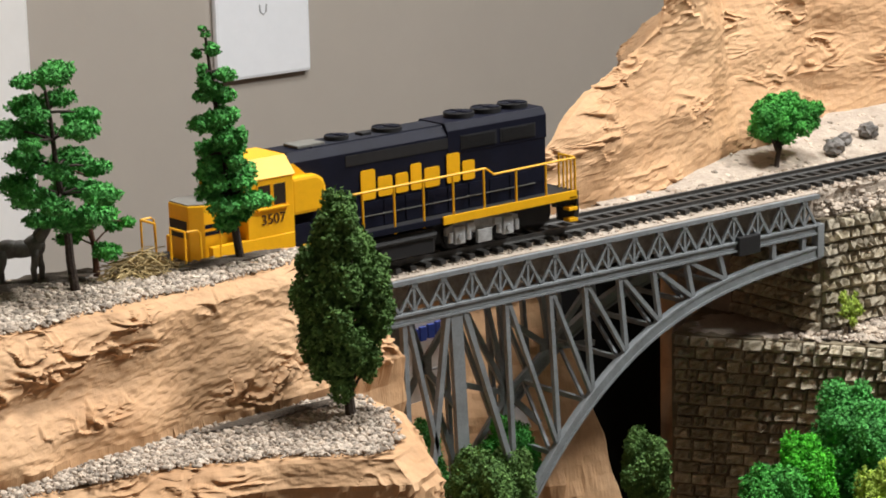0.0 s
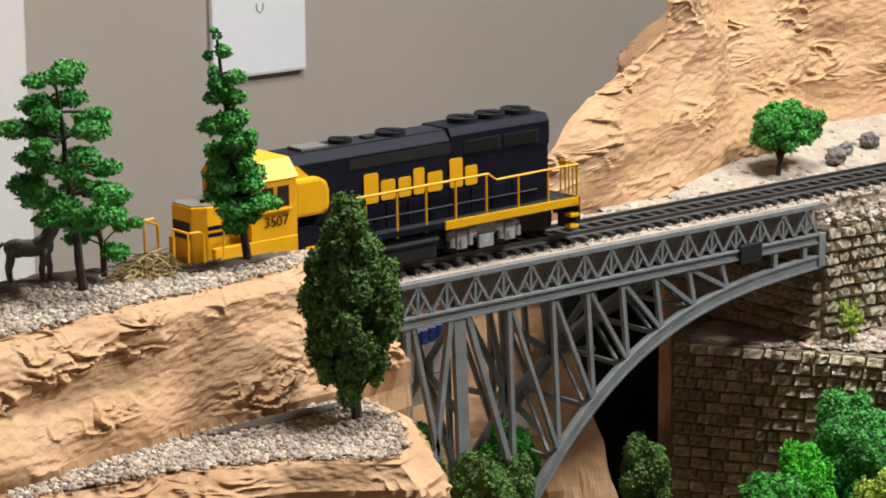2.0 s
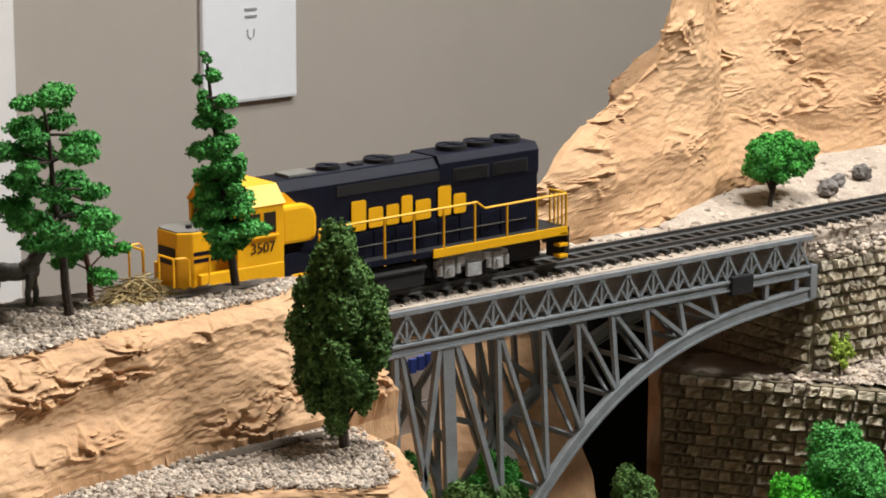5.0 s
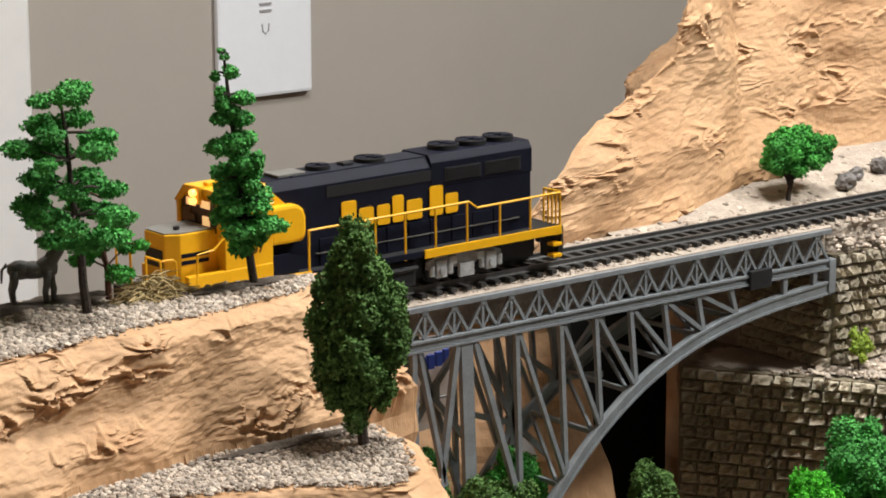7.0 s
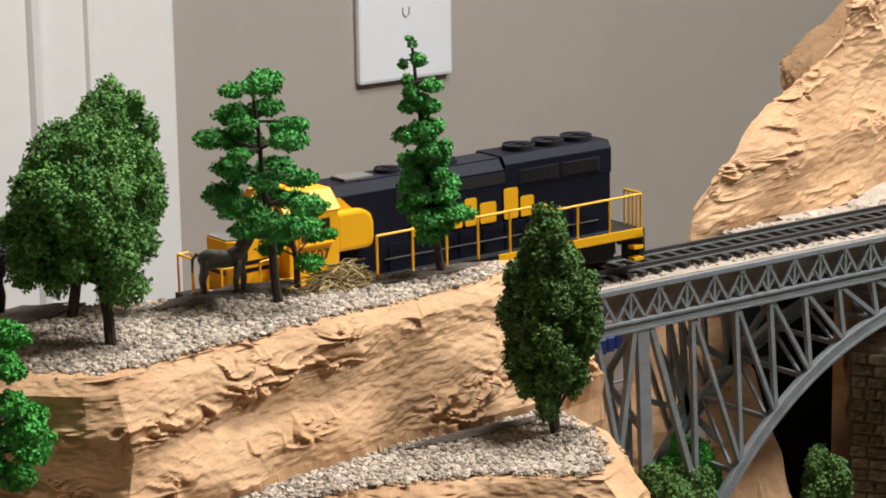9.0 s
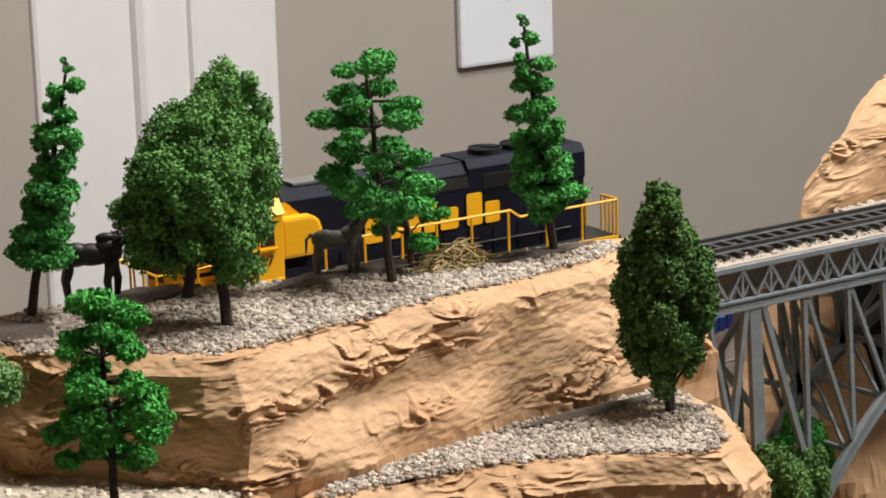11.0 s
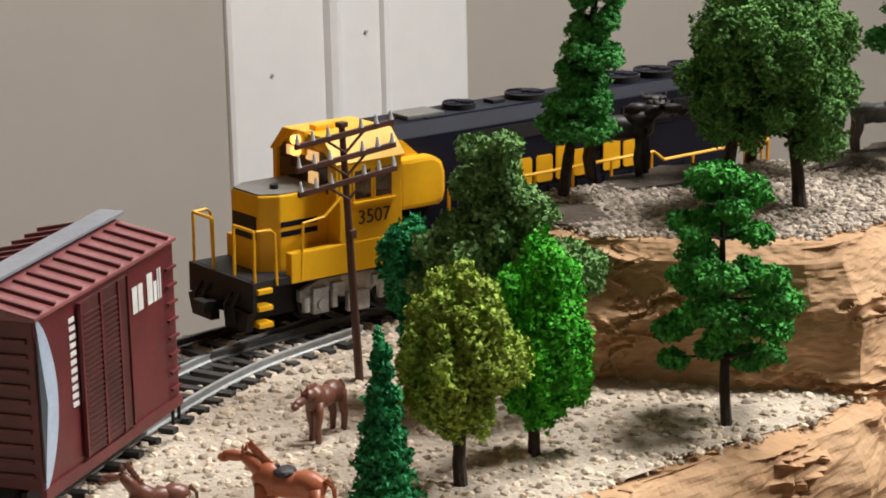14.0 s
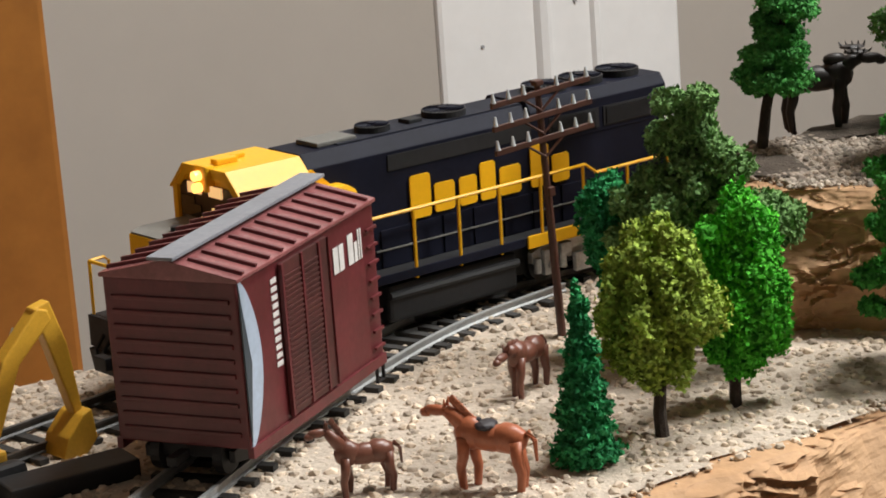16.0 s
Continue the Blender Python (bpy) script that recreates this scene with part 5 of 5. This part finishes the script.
f, p = (-0.177, -0.080, 0.0400), (-0.184, -0.076, 0.119)
c = dome((-0.0075, 0.005, 0.0450), (0.0262, 0.0230, 0.0275), 72, 25, 0.25, 1.0, 0.14) + [((0.003, -0.004, 0.0205), (0.009, 0.008, 0.006))]
tree("oak_tree", "broad full-crowned green foam oak on the mesa", f, p, LEAF_OAK, c, 25, 0.0021, branches=limbs_to(c, 4, 0.02), size=0.0010)
f, p = (-0.170, -0.040, 0.0405), (-0.157, -0.042, 0.126)
c = dome((0.0140, -0.006, 0.0520), (0.0180, 0.017, 0.0285), 48, 26, 0.28, 1.0, 0.12)
tree("oak_tree", "broad full-crowned green oak behind its twin", f, p, LEAF_OAK, c, 26, 0.0021, branches=limbs_to(c, 4, 0.02), size=0.0010)
f, p = (-0.147, -0.026, 0.0405), (-0.145, -0.026, 0.085)
c = dome((0.001, 0.0, 0.036), (0.012, 0.011, 0.014), 22, 27, 0.34)
tree("young_oak", "small dark green oak with a dark trunk", f, p, LEAF_DEEP, c, 27, 0.0020)
f, p = (-0.242, -0.122, 0.0), (-0.2445, -0.122, 0.0695)
c, b = pine(f, p, 0.0245, 0.021, 7, 28, 0.42, 0.62, 7)
c += [((p[0] - f[0], 0.0, 0.068), (0.0060, 0.0055, 0.0040))]
tree("pine_tree", "open layered green pine below the mesa", f, p, LEAF_BRIGHT, c, 28, 0.0016, branches=b, trunk_to=0.95)
f, p = (-0.325, -0.117, 0.0), (-0.324, -0.114, 0.0575)
c = dome((0.0, 0.001, 0.0370), (0.0126, 0.0122, 0.0205), 34, 29, 0.33) + [((0.007, -0.004, 0.033), (0.010, 0.009, 0.008)), ((-0.006, 0.0, 0.026), (0.009, 0.009, 0.007))]
tree("olive_tree", "olive-yellow foam tree with a slim trunk", f, p, LEAF_OLIVE, c, 29, 0.0019, branches=limbs_to(c, 5, 0.015))
f, p = (-0.2970, -0.110, 0.0), (-0.2945, -0.108, 0.055)
c = dome((0.002, 0.0, 0.031), (0.0125, 0.0115, 0.0235), 36, 30, 0.34)
tree("poplar_tree", "vivid green columnar foam poplar", f, p, LEAF_VIVID, c, 30, 0.0017)
f, p = (-0.277, -0.072, 0.0), (-0.2800, -0.074, 0.0725)
c, b = pine(f, p, 0.0260, 0.026, 6, 31, 0.55, 0.72, 8)
c += [((-0.003, -0.002, 0.066), (0.0065, 0.006, 0.006)), ((-0.003, -0.002, 0.050), (0.011, 0.010, 0.012))]
tree("cedar_tree", "dull dark olive foam cedar behind the poplar", f, p, LEAF_DUSK, c, 31, 0.0018, branches=b)
f, p = (-0.2925, -0.052, 0.0), (-0.2915, -0.052, 0.0505)
c = dome((0.0, 0.0, 0.034), (0.0095, 0.009, 0.0165), 22, 32, 0.36)
tree("young_poplar", "small blue-green foam tree by the track", f, p, LEAF_CONE, c, 32, 0.0013)
f, p = (-0.3495, -0.1195, 0.0), (-0.3495, -0.1195, 0.0465)
c = [((0.0012 * math.sin(2.4 * k), 0.0012 * math.cos(2.4 * k), 0.003 + 0.0020 * k), (0.0080 * (1 - k / 24), 0.0080 * (1 - k / 24), 0.0026)) for k in range(22)]
tree("small_fir", "small blue-green cone-shaped fir beside the horses", f, p, LEAF_CONE, c, 33, 0.0011, trunk_to=0.9)
f, p = (-0.037, -0.136, -0.0035), (-0.0375, -0.1315, 0.0785)
c = dome((-0.0005, 0.002, 0.0430), (0.0165, 0.0155, 0.0390), 70, 34, 0.25, 0.6, 0.34)
tree("cypress_tree", "dense dark green egg-shaped tree on the ledge", f, p, LEAF_DEEP, c, 34, 0.0020, branches=limbs_to(c, 5, 0.008), size=0.0011)
f, p = (0.372, 0.056, 0.001), (0.383, 0.060, 0.036)
c = dome((0.002, 0.003, 0.0215), (0.0135, 0.013, 0.0105), 20, 36, 0.38) + dome((0.018, 0.006, 0.0225), (0.0125, 0.012, 0.0095), 18, 37, 0.38) + dome((0.010, 0.004, 0.0275), (0.0125, 0.012, 0.0080), 14, 38, 0.4)
tree("small_oak", "small bright green oak beside the track", f, p, LEAF_BRIGHT, c, 36, 0.0014, branches=limbs_to(c, 4, 0.008))
GORGE = ((0.122, -0.012, -0.078, 0.013, LEAF_DEEP), (0.148, 0.004, -0.086, 0.012, LEAF_DEEP), (0.170, 0.024, -0.082, 0.014, LEAF_BRIGHT), (0.128, 0.040, -0.080, 0.013, LEAF_MID),
         (0.229, 0.000, -0.0945, 0.0115, LEAF_DEEP), (0.300, -0.062, -0.0755, 0.021, LEAF_MID), (0.262, -0.070, -0.090, 0.015, LEAF_VIVID), (0.236, -0.075, -0.096, 0.016, LEAF_BRIGHT),
         (0.330, -0.075, -0.092, 0.018, LEAF_OLIVE), (0.278, -0.100, -0.104, 0.016, LEAF_OLIVE), (0.212, -0.085, -0.112, 0.014, LEAF_MID))
for k, (x, y, zt, r, m) in enumerate(GORGE):
    h = zt + 0.205
    c = dome((0, 0, h - r * 1.5), (r, r, r * 1.5), 30, 50 + k, 0.34)
    tree("gorge_tree", "green foam tree growing from the gorge floor", (x, y, -0.205), (x, y, zt), m, c, 50 + k, 0.0022, group="trees in the gorge")
tree("twiggy_bush", "sparse yellowish bush on the stony ledge", (0.352, -0.012, -0.070), (0.354, -0.012, -0.046), LEAF_OLIVE, dome((0.002, 0, 0.014), (0.007, 0.006, 0.009), 9, 71, 0.3), 71, 0.0008, density=0.5)


# ---- telegraph pole ----
def telegraph_pole():
    t = thing("telegraph_pole", "brown plastic telegraph pole with three crossarms", "telegraph pole", pose(-0.2968, -0.030, -0.001, 0, -2.6, 6))
    bm = bmesh.new()
    tube(bm, [(0, 0, 0), (0, 0, 0.0755)], 0.0013, 0.0009, 10)
    part("pole", bm, POLE_BROWN, t)
    part("pole_cap", boxes((-0.0013, 0.0013, -0.0013, 0.0013, 0.0753, 0.0768), bevel=0.0003), POLE_BROWN, t)
    for k, z in enumerate((0.0735, 0.0670, 0.0603)):
        arm = part("crossarm", boxes((-0.0175, 0.0175, -0.0017, -0.0007, z - 0.0008, z + 0.0008), bevel=0.0002), POLE_BROWN, t)
        for x in (-0.0165, -0.0112, -0.0058, 0.0058, 0.0112, 0.0165):
            bm = bmesh.new()
            tube(bm, [(x, -0.0012, z + 0.0007), (x, -0.0012, z + 0.0018), (x, -0.0012, z + 0.0034)], 0.00075, 0.0003, 8)
            part("insulator", bm, INSULATOR, arm, "clear glassy insulator")
        bm = bmesh.new()
        for s in (-1, 1):
            tube(bm, [(s * 0.0065, -0.0012, z - 0.0006), (0, -0.0009, z - 0.0052)], 0.0004, sides=5)
        part("arm_brace", bm, POLE_BROWN, arm)
    part("pole_box", boxes((-0.0010, 0.0010, -0.0022, -0.0010, 0.0440, 0.0465), bevel=0.0002), POLE_BROWN, t)


telegraph_pole()


# ---- animal figures ----
def figure(name, label, m, mat, size=1.0, antlers=False, head_down=0.0, saddle=False, category="animal figure", mane=None):
    """A small plastic four-legged figure; it looks along +x."""
    t = thing(name, label, category, m)
    s = size

    def v(x, y, z):
        return (x * s, y * s, z * s)

    bm = bmesh.new()
    blob(bm, v(-0.0050, 0, 0.0150), (0.0058 * s, 0.0036 * s, 0.0042 * s), 0.1, 1)
    blob(bm, v(0.0000, 0, 0.0148), (0.0070 * s, 0.0034 * s, 0.0038 * s), 0.1, 2)
    blob(bm, v(0.0055, 0, 0.0158), (0.0048 * s, 0.0034 * s, 0.0047 * s), 0.1, 3)
    body = part("body", bm, mat, t, smooth=True)
    nz = 0.0245 - head_down * 0.009
    bm = bmesh.new()
    tube(bm, [v(0.0065, 0, 0.0170), v(0.0100, 0, (0.0170 + nz) / 2 + 0.001), v(0.0122, 0, nz)], 0.0027 * s, 0.0016 * s, 10)
    blob(bm, v(0.0150, 0, nz - 0.0002), (0.0037 * s, 0.0014 * s, 0.0016 * s), 0.1, 4)
    blob(bm, v(0.0180, 0, nz - 0.0010), (0.0018 * s, 0.0013 * s, 0.0013 * s), 0.1, 5)
    for y in (-1, 1):
        tube(bm, [v(0.0122, y * 0.0008, nz + 0.0010), v(0.0118, y * 0.0014, nz + 0.0034)], 0.0006 * s, 0.0002 * s, 5)
    part("head", bm, mat, t, smooth=True)
    for x, y, k in ((0.0068, 0.0020, 1), (0.0060, -0.0020, -1), (-0.0078, 0.0020, -1), (-0.0070, -0.0020, 1)):
        bm = bmesh.new()
        bend = 0.0012 * k if x > 0 else -0.0014
        tube(bm, [v(x, y, 0.0150), v(x + bend * 0.3, y, 0.0095), v(x + bend, y, 0.0062), v(x + bend * 0.6, y, 0.0008), v(x + bend * 0.6 + 0.0006, y, -0.0004)], 0.0019 * s, 0.0008 * s, 7)
        part("leg", bm, mat, t, smooth=True)
    bm = bmesh.new()
    if antlers:
        tube(bm, [v(-0.0105, 0, 0.0165), v(-0.0115, 0, 0.0140)], 0.0007 * s, 0.0003 * s, 5)
    else:
        tube(bm, [v(-0.0103, 0, 0.0172), v(-0.0125, 0, 0.0150), v(-0.0128, 0, 0.0095)], 0.0010 * s, 0.0004 * s, 6)
    part("tail", bm, mat, t)
    if antlers:
        for y in (-1, 1):
            bm = bmesh.new()
            blob(bm, v(0.0105, y * 0.0036, nz + 0.0026), (0.0036 * s, 0.0022 * s, 0.0007 * s), 0.2, 6)
            tube(bm, [v(0.0126, y * 0.0008, nz + 0.0010), v(0.0116, y * 0.0028, nz + 0.0024)], 0.0005 * s, sides=5)
            for k in range(5):
                tube(bm, [v(0.0076 + 0.0016 * k, y * 0.0046, nz + 0.0028), v(0.0070 + 0.0019 * k, y * 0.0058, nz + 0.0038)], 0.0004 * s, 0.00015 * s, 5)
            part("antler", bm, mat, t)
        bm = bmesh.new()
        blob(bm, v(0.0050, 0, 0.0200), (0.0036 * s, 0.0020 * s, 0.0020 * s), 0.1, 7)
        part("shoulder_hump", bm, mat, t, smooth=True)
    else:
        bm = bmesh.new()
        for k in range(6):
            q = k / 5
            blob(bm, v(0.0070 + 0.0046 * q - 0.0016, 0, 0.0190 + (nz - 0.0170) * q + 0.0008), (0.0013 * s, 0.0006 * s, 0.0015 * s), 0.2, k, 1)
        part("mane", bm, mane or mat, t)
    if saddle:
        bm = bmesh.new()
        blob(bm, v(0.0010, 0, 0.0182), (0.0030 * s, 0.0037 * s, 0.0014 * s), 0.1, 9)
        blob(bm, v(0.0030, 0, 0.0195), (0.0008 * s, 0.0012 * s, 0.0008 * s), 0.1, 8, 1)
        part("saddle", bm, SADDLE, t, "dark saddle")
    return t


figure("moose_figure", "dark brown plastic moose figure with antlers", pose(-0.1955, -0.0215, 0.0417, 0, 0, -31), MOOSE, 1.05, antlers=True, head_down=0.5)
figure("elk_figure", "grey plastic elk figure among the trees", pose(-0.1135, -0.0475, 0.0415, 0, 0, -34), ELK, 0.86)
figure("horse_figure", "chestnut plastic horse with a dark saddle patch", pose(-0.3760, -0.1185, 0.0004, 0, 0, 124), HORSE, 0.92, saddle=True, head_down=0.35)
figure("horse_figure", "brown plastic horse grazing near the track", pose(-0.3305, -0.0640, 0.0008, 0, 0, -155), HORSE_DARK, 0.78, head_down=0.8)
figure("horse_figure", "dark brown plastic foal standing on gravel", pose(-0.4010, -0.1010, 0.0008, 0, 0, 165), HORSE_DARK, 0.72)


# ---- digger ----
def excavator():
    t = thing("toy_excavator", "yellow toy excavator with a folded boom", "excavator", pose(-0.476, -0.030, 0.001, 0, 0, 12))
    for y in (-0.009, 0.009):
        part("crawler_track", boxes((-0.018, 0.012, y - 0.003, y + 0.003, 0.0, 0.007), bevel=0.002), BLACK, t, "black crawler track")
    part("chassis", boxes((-0.015, 0.010, -0.006, 0.006, 0.003, 0.009), bevel=0.001), DIGGER, t)
    part("cab", boxes((-0.017, 0.006, -0.010, 0.010, 0.0092, 0.019), bevel=0.002), DIGGER, t)
    part("cab_window", boxes((0.0061, 0.0065, -0.008, 0.002, 0.011, 0.018)), GLASS, t)
    bm = bmesh.new()
    prism(bm, [(0.006, 0.012), (0.014, 0.030), (0.026, 0.041), (0.029, 0.040), (0.030, 0.037), (0.019, 0.028), (0.011, 0.011)], "y", -0.0022, 0.0022, 0.0006)
    boom = part("boom", bm, DIGGER, t, "yellow bent boom")
    bm = bmesh.new()
    tube(bm, [(0.010, 0.0026, 0.016), (0.022, 0.0026, 0.036)], 0.0010, sides=8)
    part("hydraulic_ram", bm, TRUCK, boom, "silver hydraulic ram")
    bm = bmesh.new()
    prism(bm, [(0.025, 0.041), (0.030, 0.042), (0.034, 0.030), (0.0365, 0.011), (0.034, 0.010), (0.030, 0.024)], "y", -0.0018, 0.0018, 0.0005)
    part("dipper_arm", bm, DIGGER, t)
    bm = bmesh.new()
    prism(bm, [(0.037, 0.012), (0.038, 0.004), (0.034, 0.0), (0.027, 0.001), (0.029, 0.006), (0.034, 0.011)], "y", -0.005, 0.005, 0.0005)
    part("bucket", bm, DIGGER, t)


excavator()
tagged(part("trackside_tray", boxes((-0.472, -0.4375, -0.052, -0.040, 0.0008, 0.0060), bevel=0.0008), BLACK), "low black plastic tray beside the boxcar", "tray")

# ---- masonry, single stones last ----
wall_a, wall_b = (0.296, 0.052), (0.372, -0.071)
stone_wall("retaining_wall", "brown mossy masonry retaining wall beside the gorge", wall_a, wall_b, -0.2049, -0.0705, 16,
           [(0.2965, 0.0525), (0.3725, -0.0705), (0.60, -0.10), (0.60, 0.100), (0.38, 0.100)], seed=3)
stone_wall("abutment_wall", "mossy masonry abutment under the bridge end", (0.3452, 0.0008), (0.445, -0.0080), -0.0704, -0.0135, 10,
           [(0.3455, 0.001), (0.446, -0.0075), (0.446, 0.030), (0.3455, 0.060)], 0.0092, 0.0060, 4)
stone_wall("abutment_side", "shaded masonry side of the bridge abutment", (0.3440, 0.060), (0.3440, 0.0008), -0.0704, -0.0200, 8,
           [(0.3445, 0.060), (0.3445, 0.0012), (0.3452, 0.0012), (0.3452, 0.060)], 0.0095, 0.0062, 6)
ground_skin("terrace_ground", "gritty gravel terrace above the retaining wall", [(0.300, 0.050), (0.374, -0.068), (0.60, -0.095), (0.60, -0.004), (0.345, 0.0), (0.345, 0.06), (0.335, 0.07)],
            lambda x, y: -0.0700 + 0.0010 * noise.noise(Vector((x * 60, y * 60, 2))) + 0.05 * max(0, x - 0.33), GRIT)
pebbles("terrace_gravel", "pale gravel on the terrace", [(0.318, 0.018), (0.374, -0.066), (0.48, -0.08), (0.48, -0.004), (0.347, -0.002)],
        lambda x, y: -0.0696 + 0.05 * max(0, x - 0.33), 1500, (0.0006, 0.0026), GRAVEL, 16)


# ---- what moves ----
RUN = [(0.0, -0.0849), (1.5, -0.0840), (3.5, -0.0826), (6.0, -0.0824), (6.5, -0.0800), (7.0, -0.0685), (7.5, -0.0541), (8.0, -0.0414), (8.5, -0.0295), (9.3, -0.0052), (10.1, 0.0218), (10.8, 0.0473), (11.0, 0.0575),
       (11.5, 0.0828), (12.0, 0.1098), (12.5, 0.1362), (13.0, 0.1625), (13.5, 0.1880), (14.0, 0.2130), (14.5, 0.2395), (15.0, 0.2665), (15.5, 0.2930), (16.0, 0.3205)]


def gone(t):
    """How far the locomotive has run at t seconds."""
    for (t0, s0), (t1, s1) in zip(RUN, RUN[1:]):
        if t <= t1:
            return s0 + (s1 - s0) * (t - t0) / (t1 - t0)
    return RUN[-1][1]


def line_y(x):
    """Where the main line lies at x."""
    for (x0, y0), (x1, y1) in zip(MAIN_LINE, MAIN_LINE[1:]):
        if x1 <= x <= x0:
            return y0 + (y1 - y0) * (x0 - x) / max(1e-9, x0 - x1)
    return TRACK_Y


def motions():
    rows = []
    for t, s in RUN:
        ahead, behind = line_y(-s - 0.058), line_y(-s + 0.058)
        yaw = math.degrees(math.atan2(behind - ahead, 0.116))
        tip = -0.5 if s < 0 else -0.5 + 1.7 * min(1.0, s / 0.21)
        rows.append((t, pose(-s, (ahead + behind) / 2, RAIL_TOP + 0.0004) @ pose(0, 0, 0, 0, 0, 180 + yaw) @ pose(0, 0, 0, 0, -tip, 0)))
    walk(LOCO, rows)
    for wheel, x in WHEELS:
        walk(wheel, [(k / 10, pose(x, 0, 0.0056, 0, math.degrees((gone(k / 10) - RUN[0][1]) / 0.0056), 0)) for k in range(161)])


motions()
